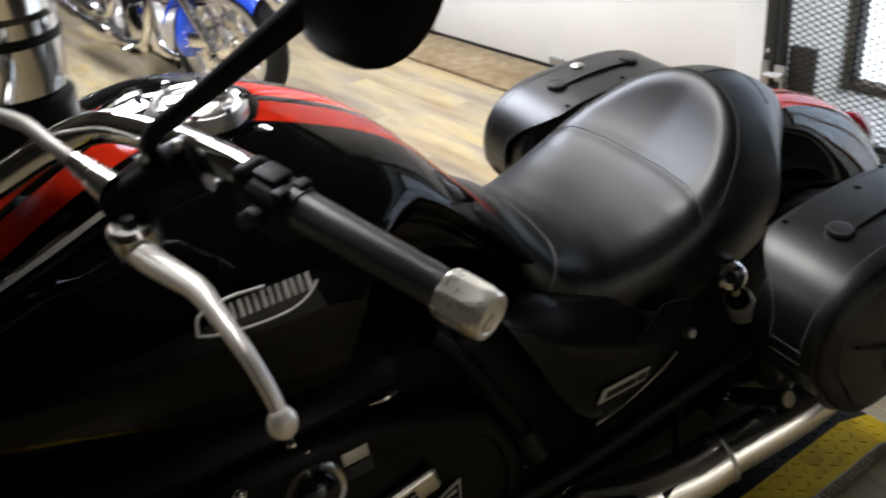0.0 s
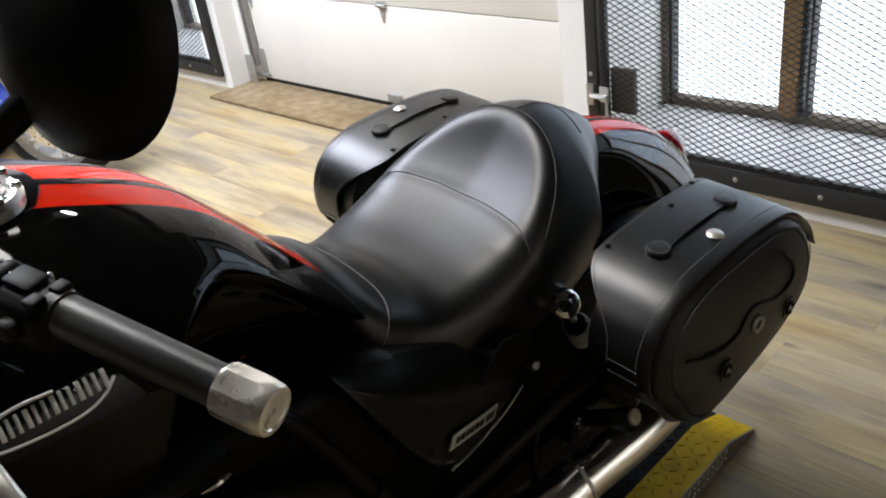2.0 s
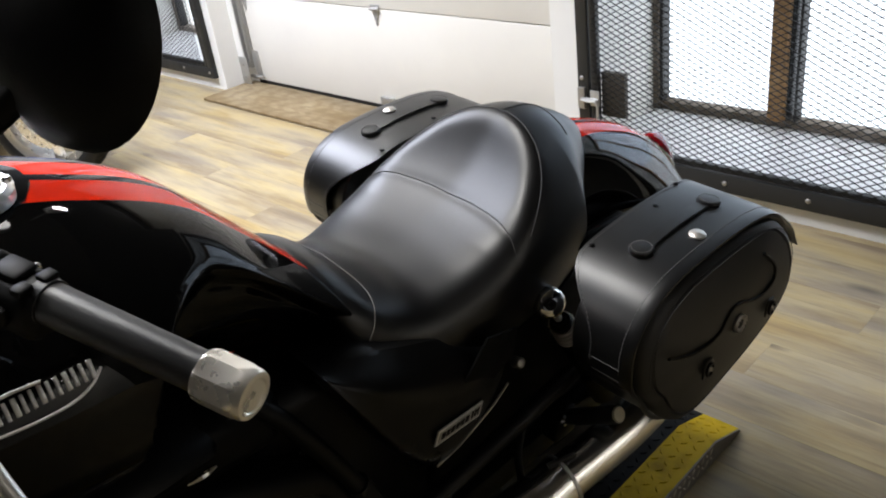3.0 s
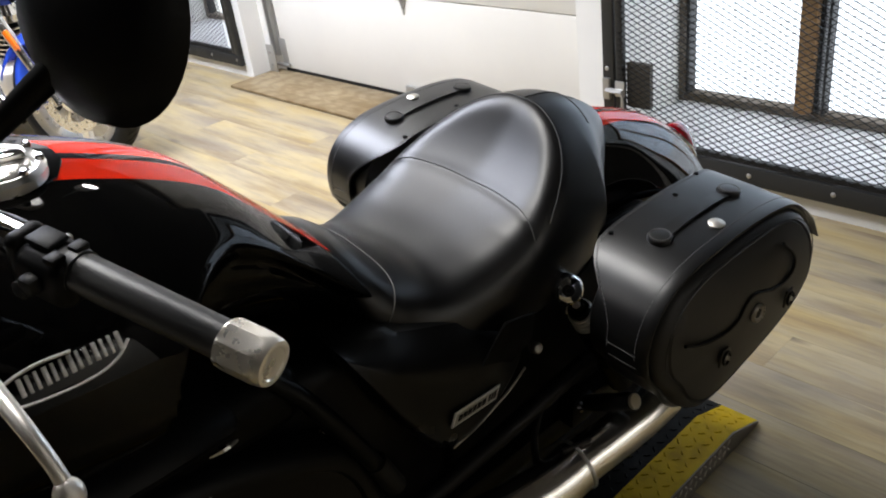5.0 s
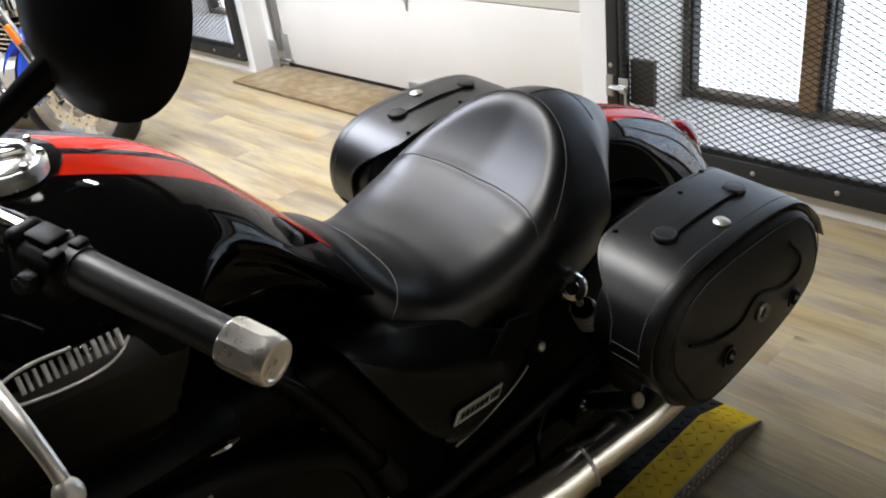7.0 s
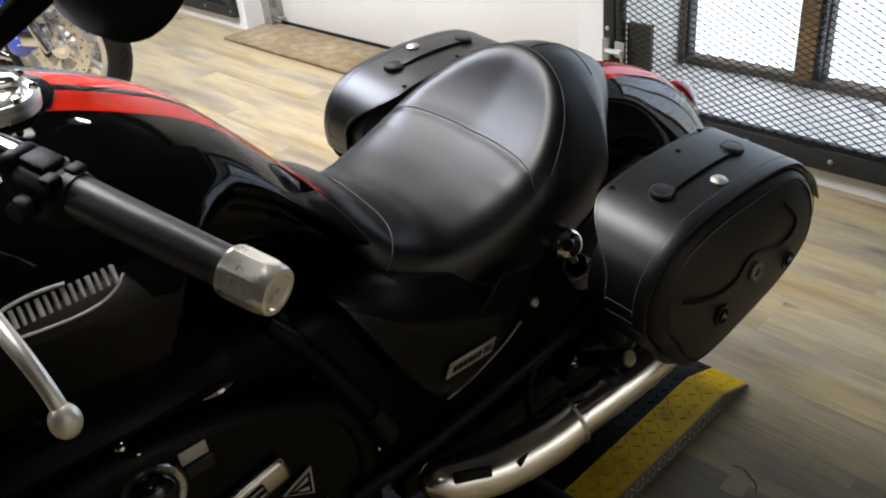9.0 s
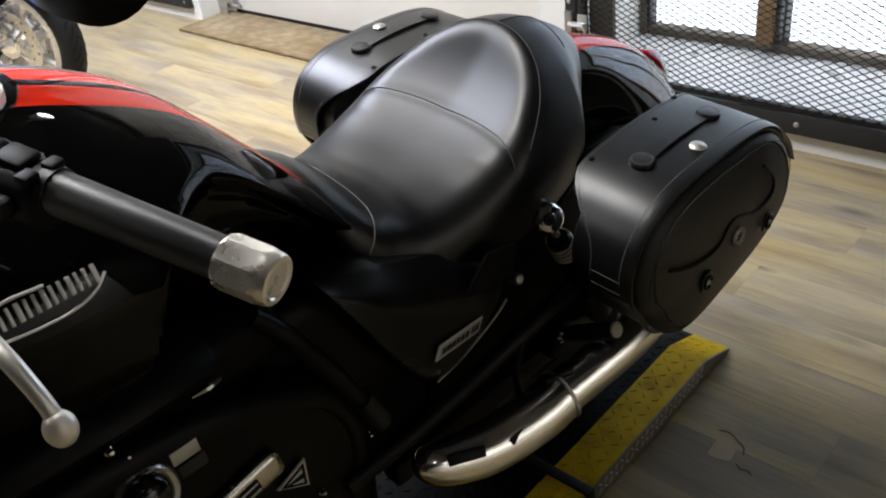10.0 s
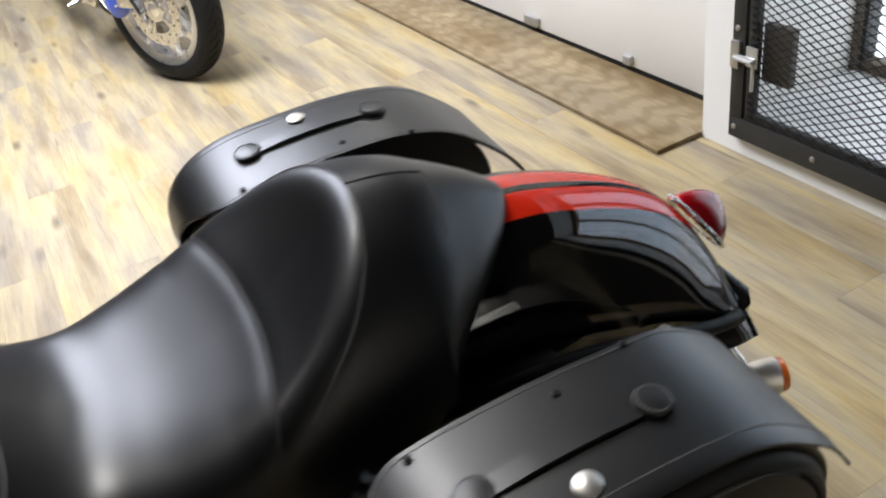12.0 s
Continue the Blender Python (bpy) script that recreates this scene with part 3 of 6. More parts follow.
caged_window(1, *GATES[0])
caged_window(2, *GATES[1])

# floor: planks along the wall with the door, over a dark bed
floor = structure("floor", block(X0, X1, Y0, WALL + 0.3, -0.12, -0.0035), material("dark_underlay", (0.12, 0.09, 0.06), 0.8), "pale tan wood-look plank floor", "floor")
PLANK_W, PLANK_L = 0.152, 1.22


def plank_mesh():
    bm = block(-PLANK_L / 2 + 0.0001, PLANK_L / 2 - 0.0001, -PLANK_W / 2 + 0.0001, PLANK_W / 2 - 0.0001, -0.004, 0.0, 0.0004, segments=1)
    return mesh_of(bm, "plank", PLANK, False)


plank_data = plank_mesh()
rest = []
rnd = random.Random(4)
rows_n = int((WALL + 0.3 - Y0) / PLANK_W)
for r in range(rows_n):
    py = WALL - 0.03 - (r - 1.5) * PLANK_W
    shift = (r * 0.437) % 1.0 * PLANK_L
    for c in range(-1, int((X1 - X0) / PLANK_L) + 1):
        px = X0 + shift + c * PLANK_L
        if px < X0 - 0.6 or px > X1 + 0.59:
            continue
        if -5.6 < px < 1.4 and -1.05 < py:
            ob = new("plank", plank_data)
            ob.parent = floor
            ob.location = (px, py, 0)
            if rnd.random() < 0.5:
                ob.rotation_euler = (0, 0, math.pi)
        else:
            rest.append((px, py))
verts, faces = [], []
for px, py in rest:
    i = len(verts)
    a, b = PLANK_L / 2 - 0.0006, PLANK_W / 2 - 0.0005
    xa, xb = max(px - a, X0), min(px + a, X1)
    verts += [(xa, py - b, 0), (xb, py - b, 0), (xb, py + b, 0), (xa, py + b, 0), (xa, py - b, -0.004), (xb, py - b, -0.004), (xb, py + b, -0.004), (xa, py + b, -0.004)]
    faces += [(i, i + 1, i + 2, i + 3), (i, i + 4, i + 5, i + 1), (i + 1, i + 5, i + 6, i + 2), (i + 2, i + 6, i + 7, i + 3), (i + 3, i + 7, i + 4, i)]
me = bpy.data.meshes.new("far_planks")
me.from_pydata(verts, [], faces)
me.materials.append(plank_vinyl("far_vinyl_plank", False))
far = new("far_planks", me)
far.parent = floor
tagged(far, kind="stuff")

# worn patch in the planks beside the lift
def blot(name, at, size, seed, mat, label, z):
    rnd = random.Random(seed)
    ring = [rnd.uniform(0.80, 1.12) for _ in range(11)]
    edge = curve_through([(at[0] + size[0] * r * math.cos(2 * math.pi * k / 11), at[1] + size[1] * r * math.sin(2 * math.pi * k / 11)) for k, r in enumerate([*ring, ring[0]])], 3)[:-1]
    return part(name, plate([tuple(q) for q in edge], 0.0008, Matrix.Translation((0, 0, z)), 0.0), mat, floor, label)


blot("worn_patch", (-0.098, 1.540), (0.026, 0.034), 3, worn(material("bare_vinyl", (0.34, 0.265, 0.145), 0.6), 30, 0.5, 0.7, 0.0005, 200), "pale bare patch where the print has worn off", 0.0002)
scuff = material("dark_scuff", (0.045, 0.034, 0.022), 0.7)
for k, line in enumerate(([(-0.128, 1.583), (-0.108, 1.588), (-0.088, 1.578), (-0.068, 1.566), (-0.060, 1.548)], [(-0.060, 1.520), (-0.048, 1.512), (-0.038, 1.516), (-0.026, 1.510)])):
    part("crack", tube([(x, y, -0.0005) for x, y in line], 0.0016, 6, steps=4), scuff, floor, "dark crack in the planks")

# low steel deck on which the motorcycle stands
DECK_X, DECK_Z, DECK_END, DECK_KINK = (-0.775, -0.222), 0.052, 1.815, 1.705
deck = empty("lift_deck", pose(0, 0, 0), "low black and yellow diamond-plate motorcycle lift deck", "motorcycle lift")


def deck_piece(x0, x1, y0, y1, top=DECK_Z, end=0.010):
    """A plate along y with a rear end that ramps down."""
    bm = bmesh.new()
    line = [(y0, 0.001), (y0, top), (DECK_KINK, top), (y1, end), (y1, 0.001)] if y1 > DECK_KINK else [(y0, 0.001), (y0, top), (y1, top), (y1, 0.001)]
    skin(bm, [[(x, a, b) for a, b in line] for x in (x0, x1)])
    return bm


GROOVE = 1.262
EDGE = 0.088
for y0, y1 in ((-0.95, GROOVE - 0.012), (GROOVE + 0.012, DECK_END)):
    part("deck_plate", deck_piece(DECK_X[0] + EDGE + 0.0005, DECK_X[1] - EDGE - 0.0005, y0, y1), BLACK_TREAD, deck, "black painted diamond plate")
    part("edge_strip", deck_piece(DECK_X[1] - EDGE, DECK_X[1] - 0.0035, y0, y1), YELLOW, deck, "worn yellow painted diamond plate")
    part("edge_strip", deck_piece(DECK_X[0] + 0.0035, DECK_X[0] + EDGE, y0, y1), YELLOW, deck, "worn yellow painted diamond plate")
    for sx in (DECK_X[1] - 0.003, DECK_X[0]):
        part("side_plate", deck_piece(sx, sx + 0.003, y0, y1, DECK_Z - 0.001, 0.009), SIDE_PLATE, deck, "bare diamond plate side")
part("strap", block(DECK_X[0] - 0.004, DECK_X[1] + 0.004, GROOVE - 0.0115, GROOVE + 0.0115, 0.004, DECK_Z + 0.003, 0.002), RUBBER, deck, "black strap across the joint")


def treads(places, m, mat, name):
    """Raised lozenges of diamond plate, alternately turned; places in the plane of m."""
    verts, faces = [], []
    for u, v, turn in places:
        c, s = math.cos(turn), math.sin(turn)
        i = len(verts)
        for a, b, h in ((-0.0092, 0, 0), (0, -0.0030, 0), (0.0092, 0, 0), (0, 0.0030, 0), (-0.0045, 0, 0.0020), (0.0045, 0, 0.0020)):
            verts.append(m @ Vector((u + a * c - b * s, v + a * s + b * c, h)))
        faces += [(i, i + 1, i + 4), (i + 1, i + 5, i + 4), (i + 1, i + 2, i + 5), (i + 2, i + 3, i + 5), (i + 3, i + 4, i + 5), (i + 3, i, i + 4)]
    me = bpy.data.meshes.new(name)
    me.from_pydata([tuple(v) for v in verts], [], faces)
    me.materials.append(mat)
    ob = new(name, me)
    ob.parent = deck
    return tagged(ob, "raised diamond treads", kind="stuff")


def lattice(u0, u1, v0, v1, step=0.0250):
    out = []
    r = 0
    u = u0 + 0.012
    while u < u1 - 0.008:
        k = 0
        v = v0 + 0.012
        while v < v1 - 0.010:
            out.append((u, v, radians(45 if (k + r) % 2 else -45)))
            v += step
            k += 1
        u += step
        r += 1
    return out


flat = Matrix.Translation((0, 0, DECK_Z))
slope = Matrix.Translation((0, DECK_KINK, DECK_Z)) @ Matrix.Rotation(-math.atan2(DECK_Z - 0.010, DECK_END - DECK_KINK), 4, "X")
slope_len = math.hypot(DECK_END - DECK_KINK, DECK_Z - 0.010)
treads([p for p in lattice(DECK_X[1] - EDGE, DECK_X[1] - 0.003, 0.6, DECK_KINK) if abs(p[1] - GROOVE) > 0.024], flat, YELLOW, "yellow_treads")
treads(lattice(DECK_X[1] - EDGE, DECK_X[1] - 0.003, 0.0, slope_len), slope, YELLOW, "yellow_treads")
treads([p for p in lattice(DECK_X[0] + EDGE, DECK_X[1] - EDGE, 0.4, DECK_KINK) if abs(p[1] - GROOVE) > 0.024], flat, BLACK_TREAD, "black_treads")
treads(lattice(DECK_X[0] + EDGE, DECK_X[1] - EDGE, 0.0, slope_len), slope, BLACK_TREAD, "black_treads")
side = Matrix(((0, 0, 1, DECK_X[1]), (0, 1, 0, 0), (-1, 0, 0, DECK_Z - 0.001), (0, 0, 0, 1)))
treads([p for p in lattice(0.0, 0.046, 0.6, DECK_KINK, 0.0185) if abs(p[1] - GROOVE) > 0.024], side, BARE_TREAD, "side_treads")

# ---- the motorcycle: x to its left, y to its rear, z up, leaning on its side stand ----
BIKE = pose(-0.496, 1.376, DECK_Z - 0.006, 0, 6.6, -2.5)
bike = empty("motorcycle", BIKE, "black cruiser motorcycle with red stripes and leather saddlebags, parked", "motorcycle")


def stations(table, y):
    """Smoothly interpolated row of a table whose first column is y."""
    ys = [r[0] for r in table]
    y = min(max(y, ys[0]), ys[-1])
    i = max(0, min(len(ys) - 2, int(np.searchsorted(ys, y, side="right")) - 1))

    def row(k):
        return np.array(table[k][1:], float)

    def slope(k):
        j, m = max(k - 1, 0), min(k + 1, len(ys) - 1)
        return (row(m) - row(j)) / (ys[m] - ys[j])

    h = ys[i + 1] - ys[i]
    t = (y - ys[i]) / h
    return (2 * t ** 3 - 3 * t * t + 1) * row(i) + (t ** 3 - 2 * t * t + t) * h * slope(i) + (3 * t * t - 2 * t ** 3) * row(i + 1) + (t ** 3 - t * t) * h * slope(i + 1)


# tank: y, half width, top, widest height, bottom
TANK = [(-1.14, 0.09, 0.870, 0.83, 0.79), (-1.08, 0.145, 0.915, 0.85, 0.77), (-1.0, 0.19, 0.958, 0.87, 0.76), (-0.93, 0.220, 0.994, 0.88, 0.75), (-0.86, 0.236, 1.022, 0.88, 0.745), (-0.78, 0.240, 1.026, 0.87, 0.74),
        (-0.68, 0.225, 0.993, 0.84, 0.72), (-0.60, 0.200, 0.950, 0.81, 0.70), (-0.54, 0.170, 0.890, 0.78, 0.68), (-0.48, 0.140, 0.822, 0.74, 0.67), (-0.42, 0.115, 0.755, 0.71, 0.66)]


def tank_point(y, a):
    """a: 0 at the top middle, pi / 2 at the widest left, pi at the bottom."""
    w, top, mid, low = stations(TANK, y)
    s, c = math.sin(a), math.cos(a)
    e = 2 / 2.25
    z = mid + ((top - mid) if c > 0 else (mid - low)) * math.copysign(abs(c) ** e, c)
    x = w * math.copysign(abs(s) ** e, s)
    p, q = (top - 0.034 - z) / 0.10, (y + 0.722 + 0.45 * (0.92 - z)) / 0.10
    d = max(0.0, min(1.0, (1.0 - math.hypot(max(0.0, 1.0 - p), max(0.0, 1.0 - q))) / 0.34))
    dent = d * d * (3 - 2 * d)
    x -= math.copysign((0.034 + 0.058 * max(0.0, min(1.4, p - 0.34))) * dent * min(1.0, abs(x) / 0.10), x)
    return (x, y, z)


bm = bmesh.new()
skin(bm, [[tank_point(y, 2 * math.pi * k / 150) for k in range(220)] for y in [*np.linspace(-1.14, -0.74, 50), *np.linspace(-0.737, -0.42, 130)]])
tank = part("fuel_tank", bm, TANK_PAINT, bike, "glossy black fuel tank with two red stripes")


def on_tank(y, a, lift):
    p = Vector(tank_point(y, a))
    du = Vector(tank_point(y, a + 0.01)) - Vector(tank_point(y, a - 0.01))
    dv = Vector(tank_point(y + 0.004, a)) - Vector(tank_point(y - 0.004, a))
    n = du.cross(dv).normalized()
    if n.dot(p - Vector((0, y, 0.85))) < 0:
        n = -n
    return p + n * lift, n


# chrome console along the middle, with the filler cap
bm = bmesh.new()
skin(bm, [[on_tank(y, a / w_tank, h)[0] for a, h in ((-w, -0.004), (-w, 0.002), (-w * 0.75, 0.0045), (0, 0.0055), (w * 0.75, 0.0045), (w, 0.002), (w, -0.004))] for y, w, w_tank in ((-0.728, 0.012, 0.17), (-0.745, 0.034, 0.17), (-0.775, 0.046, 0.17), (-0.81, 0.043, 0.17), (-0.845, 0.032, 0.17), (-0.870, 0.018, 0.17))])
part("console", bm, BLACK_PAINT, tank, "black tank console")
cb_at, cb_n = on_tank(-0.848, 0.0, 0.003)
part("console_block", block(-0.026, 0.026, -0.020, 0.022, -0.004, 0.012, 0.005, m=axis_pose(cb_at, cb_n, (0, 1, 0)), segments=3), CHROME, tank, "ribbed chrome block on the console")
# filler cap, with chrome ring
cap_at, cap_n = on_tank(-0.792, 0.105, 0.0050)
M = axis_pose(cap_at, cap_n, (0, 1, 0)) @ Matrix.Scale(1.18, 4)
ring = part("filler_ring", turned([(0.040, -0.006), (0.040, 0.002), (0.036, 0.006), (0.032, 0.005), (0.030, 0.0)], M, 36), SATIN_CHROME, tank, "chrome filler surround")
part("filler_cap", turned([(0.030, -0.004), (0.030, 0.003), (0.026, 0.006), (0.016, 0.007), (0.0, 0.0075)], M, 32), ALLOY, tank, "chrome filler cap")
part("cap_lever", block(-0.007, 0.007, -0.026, 0.026, 0.005, 0.012, 0.003, m=M), CHROME, tank, "chrome flip handle")
for k in range(8):
    a = 2 * math.pi * (k + 0.5) / 8
    part("ring_bolt", turned([(0.0035, 0.008), (0.0035, 0.011), (0.002, 0.0125)], M @ Matrix.Translation((0.0355 * math.cos(a), 0.0355 * math.sin(a), -0.001)), 8), CHROME, ring)
# chrome centre console strips ahead of the cap
for sx in (-1, 1):
    part("console_trim", tube([on_tank(y, sx * a, 0.004)[0] for y, a in ((-0.875, 0.42), (-0.91, 0.44), (-0.96, 0.46), (-1.02, 0.48))], (0.004, 0.007, 0.007, 0.004), 8, steps=4), CHROME, tank)

# maker's badge on the tank side, as plain shapes
def badge(parent, centre_y, centre_a, sign):
    p, n = on_tank(centre_y, centre_a, 0.001)
    M = axis_pose(p, n, (0, 0, 1)) @ Matrix.Scale(0.60, 4)
    m2 = M @ Matrix.Scale(sign, 4, (1, 0, 0)) if sign < 0 else M
    base = part("badge_plate", plate([(-0.085, -0.018), (-0.060, -0.024), (0.045, -0.024), (0.090, -0.006), (0.096, 0.004), (0.060, 0.020), (-0.030, 0.022), (-0.075, 0.010)], 0.0025, m2, 0.0008), BLACK_PAINT, parent, "black badge with silver edge")
    rim = [(-0.085, -0.016, 0.003), (-0.055, -0.024, 0.003), (0.0, -0.027, 0.003), (0.045, -0.024, 0.003), (0.075, -0.013, 0.003), (0.094, 0.004, 0.003)]
    part("badge_edge", tube([m2 @ Vector(q) for q in rim], 0.0013, 8, steps=4), SILVER_MARK, base)
    part("badge_edge", tube([m2 @ Vector(q) for q in [(-0.085, -0.016, 0.003), (-0.075, 0.010, 0.003), (-0.03, 0.021, 0.003), (0.02, 0.020, 0.003)]], 0.0015, 8, steps=4), SILVER_MARK, base)
    for k in range(13):
        x = -0.056 + k * 0.0112
        part("badge_mark", block(x, x + (0.0052 if k % 3 else 0.0068), -0.013 + k * 0.0006, 0.013 + k * 0.0006, 0.002, 0.0042, 0.0008, m=m2), SILVER_MARK, base, "silver raised mark")
    return base


badge(tank, -0.832, 1.205, 1)

# ---- seat: a pan that rises into the backrest's dish, cut by a long rounded dome ----
# y, height of the pan and dish along the middle
PAN = [(-0.490, 0.842), (-0.440, 0.832), (-0.390, 0.763), (-0.340, 0.725), (-0.290, 0.720), (-0.230, 0.731), (-0.163, 0.757), (-0.110, 0.795), (-0.063, 0.846), (0.000, 0.930), (0.110, 1.080)]
# y, half width, top of the dome, its fall to the side, lower edge
DOME = [(-0.478, 0.078, 0.806, 0.050, 0.745), (-0.466, 0.112, 0.816, 0.085, 0.715), (-0.440, 0.134, 0.807, 0.112, 0.688), (-0.390, 0.150, 0.785, 0.130, 0.648), (-0.340, 0.162, 0.780, 0.137, 0.622),
        (-0.280, 0.171, 0.805, 0.150, 0.602), (-0.220, 0.175, 0.838, 0.166, 0.598), (-0.160, 0.174, 0.852, 0.170, 0.604), (-0.100, 0.168, 0.854, 0.168, 0.612), (-0.040, 0.157, 0.851, 0.163, 0.625),
        (0.010, 0.144, 0.842, 0.152, 0.640), (0.050, 0.126, 0.824, 0.134, 0.662), (0.083, 0.102, 0.806, 0.103, 0.690), (0.107, 0.068, 0.790, 0.062, 0.715), (0.117, 0.032, 0.781, 0.030, 0.740)]


def seat_top(x, y):
    """Height of the upholstery over a place of the plan."""
    w, top, fall, low = stations(DOME, y)
    k = min(abs(x) / w, 1.0)
    dome = top - fall * (1 - math.sqrt(1 - k * k))
    pan = float(stations(PAN, y + 0.012 * k)[0]) + 0.010 * k * k
    r = 0.085 - 0.063 * max(0.0, min(1.0, (y + 0.22) / 0.10))
    r = max(r, 0.022 + 0.040 * k ** 3)
    h = max(0.0, r - abs(dome - pan)) / r
    crease = 0.0016 * math.exp(-((y + 0.163 + 1.12 * x * x) / 0.0075) ** 2)
    return min(dome, pan) - h * h * r / 4 - crease


def seat_row(y):
    """Half a section, from the middle over the shoulder down to the lower edge."""
    w, top, fall, low = stations(DOME, y)
    t = max(0.0, min(1.0, (y + 0.02) / 0.12))
    row = []
    for i in range(25):
        a = i / 24 * math.pi / 2
        x = w * math.sin(a)
        row.append((x, y, seat_top(x * 0.9999, y)))
    foot = row[-1][2]
    for f in (0.25, 0.5, 0.75, 1.0):
        row.append((w * (1 - (0.06 + 0.12 * t) * f * f), y, foot + (low - foot) * f))
    return [np.array((x, yy - 0.75 * t * max(0.0, row[0][2] - z), z)) for x, yy, z in row]


bm = bmesh.new()
rings = []
for y in np.concatenate([np.linspace(-0.478, -0.44, 8), np.linspace(-0.434, 0.085, 130), np.linspace(0.088, 0.117, 11)]):
    r = [tuple(q) for q in seat_row(y)]
    rings.append(r + [(-x, yy, z) for x, yy, z in reversed(r[1:])])
skin(bm, rings)
seat = part("seat", bm, SEAT_LEATHER, bike, "black padded vinyl seat with stitched seams")


def on_seat(x, y, lift):
    t = max(0.0, min(1.0, (y + 0.02) / 0.12))
    z = seat_top(x, y)
    n = Vector((seat_top(x - 0.003, y) - seat_top(x + 0.003, y), seat_top(x, y - 0.003) - seat_top(x, y + 0.003), 0.006)).normalized()
    return Vector((x, y - 0.75 * t * max(0.0, seat_top(0, y) - z), z)) + n * lift


def seam(points, mat=DARK_THREAD, r=0.0011, mirror=True):
    """A stitched seam over the top, given on the left half and carried over to the right."""
    if mirror:
        points = points + [(-x, y) for x, y in reversed(points) if x > 0.001]
    return part("seam", tube([on_seat(x, y, 0.0003) for x, y in [q[:2] for q in curve_through(points, 5)]], r, 6), mat, seat)


seam([(0.162, -0.193), (0.140, -0.184), (0.11, -0.175), (0.075, -0.168), (0.04, -0.164), (0.0, -0.163)])
seam([(0.160, -0.160), (0.145, -0.128), (0.125, -0.098), (0.095, -0.072), (0.060, -0.056), (0.030, -0.049), (0.0, -0.047)])
seam([(0.002, -0.046), (0.002, -0.02), (0.002, 0.03)], mirror=False)
seam([(0.002, 0.030), (0.030, 0.029), (0.060, 0.026), (0.078, 0.023)], DARK_THREAD, 0.0010, False)
seam([(0.1345, -0.440), (0.130, -0.424), (0.112, -0.409), (0.085, -0.400), (0.050, -0.399), (0.0, -0.403)], THREAD, 0.0010)
part("seat_base", tube([Vector(seat_row(y)[-1]) + Vector((0.001, 0, 0)) for y in np.linspace(-0.43, 0.04, 14)], 0.005, 6), BLACK_PLASTIC, seat)

# ---- rear fender: y, half width, top, lower edge ----
FENDER = [(-0.22, 0.105, 0.66, 0.50), (-0.10, 0.118, 0.735, 0.50), (0.02, 0.125, 0.772, 0.52), (0.12, 0.127, 0.771, 0.545), (0.20, 0.127, 0.748, 0.545), (0.28, 0.125, 0.712, 0.535), (0.335, 0.122, 0.672, 0.525), (0.375, 0.118, 0.620, 0.518), (0.396, 0.112, 0.560, 0.510)]


def fender_ring(y):
    w, top, low = stations(FENDER, y)
    out = []
    for k in range(41):
        a = -math.pi / 2 + math.pi * max(0, min(32, k - 4)) / 32
        rise = min(w * 1.02, (top - low) * 0.92)
        z = top - rise + rise * abs(math.cos(a))
        if k < 4 or k > 36:
            z = low + (top - rise - low) * min(k, 40 - k) / 4
        flare = max(0.0, min(1.0, (y - 0.22) / 0.14)) * max(0.0, min(1.0, (low + 0.060 - z) / 0.060)) ** 2
        s = max(0.0, min(1.0, (y - 0.10) / 0.27))
        lean = 1 - 0.12 * s * s * (3 - 2 * s) * max(0.0, (z - low) / (top - low)) ** 0.7
        out.append(((w * lean + 0.016 * flare) * math.sin(a), y, z))
    return out


bm = bmesh.new()
outer = [fender_ring(y) for y in np.linspace(-0.22, 0.396, 34)]
skin(bm, outer, False, False)
bmesh.ops.solidify(bm, geom=bm.faces[:], thickness=0.004)
fender = part("rear_fender", bm, FENDER_PAINT, bike, "glossy black rear fender with two red stripes")
part("fender_lip", tube([outer[-1][k] for k in range(41)], 0.004, 8), BLACK_PAINT, fender)
bm = bmesh.new()
skin(bm, [[(-0.112, 0.30, 0.530), (0.112, 0.30, 0.530), (0.106, 0.30, 0.492), (-0.106, 0.30, 0.492)], [(-0.112, 0.36, 0.528), (0.112, 0.36, 0.528), (0.104, 0.36, 0.480), (-0.104, 0.36, 0.480)], [(-0.106, 0.402, 0.545), (0.106, 0.402, 0.545), (0.092, 0.408, 0.474), (-0.092, 0.408, 0.474)],
          [(-0.080, 0.424, 0.540), (0.080, 0.424, 0.540), (0.070, 0.428, 0.470), (-0.070, 0.428, 0.470)]])
part("tail_valance", bm, BLACK_PAINT, fender, "glossy black tail valance")

# teardrop tail lamp
lamp_m = axis_pose((0.0, 0.392, 0.610), (0, 0.80, 0.60), (0, -0.6, 0.8))


def drop(scale, lift):
    bm = bmesh.new()
    rings = []
    for k in range(10):
        t = k / 9
        f = math.cos(t * math.pi / 2) ** 0.7 if t < 1 else 0.02
        rings.append([lamp_m @ Vector((0.036 * scale * max(f, 0.02) * math.sin(a) * (1 - 0.25 * math.cos(a)), 0.056 * scale * max(f, 0.02) * math.cos(a), lift * t)) for a in (2 * math.pi * j / 28 for j in range(28))])
    skin(bm, rings)
    return bm


tail = part("tail_lamp", drop(1.0, 0.046), RED_LENS, fender, "red teardrop tail lamp lens")
ringpts = [lamp_m @ Vector((0.038 * math.sin(a) * (1 - 0.25 * math.cos(a)), 0.059 * math.cos(a), 0.002)) for a in (2 * math.pi * j / 28 for j in range(29))]
part("lamp_trim", tube(ringpts, 0.0036, 8), BRUSHED, tail, "chrome lamp surround")

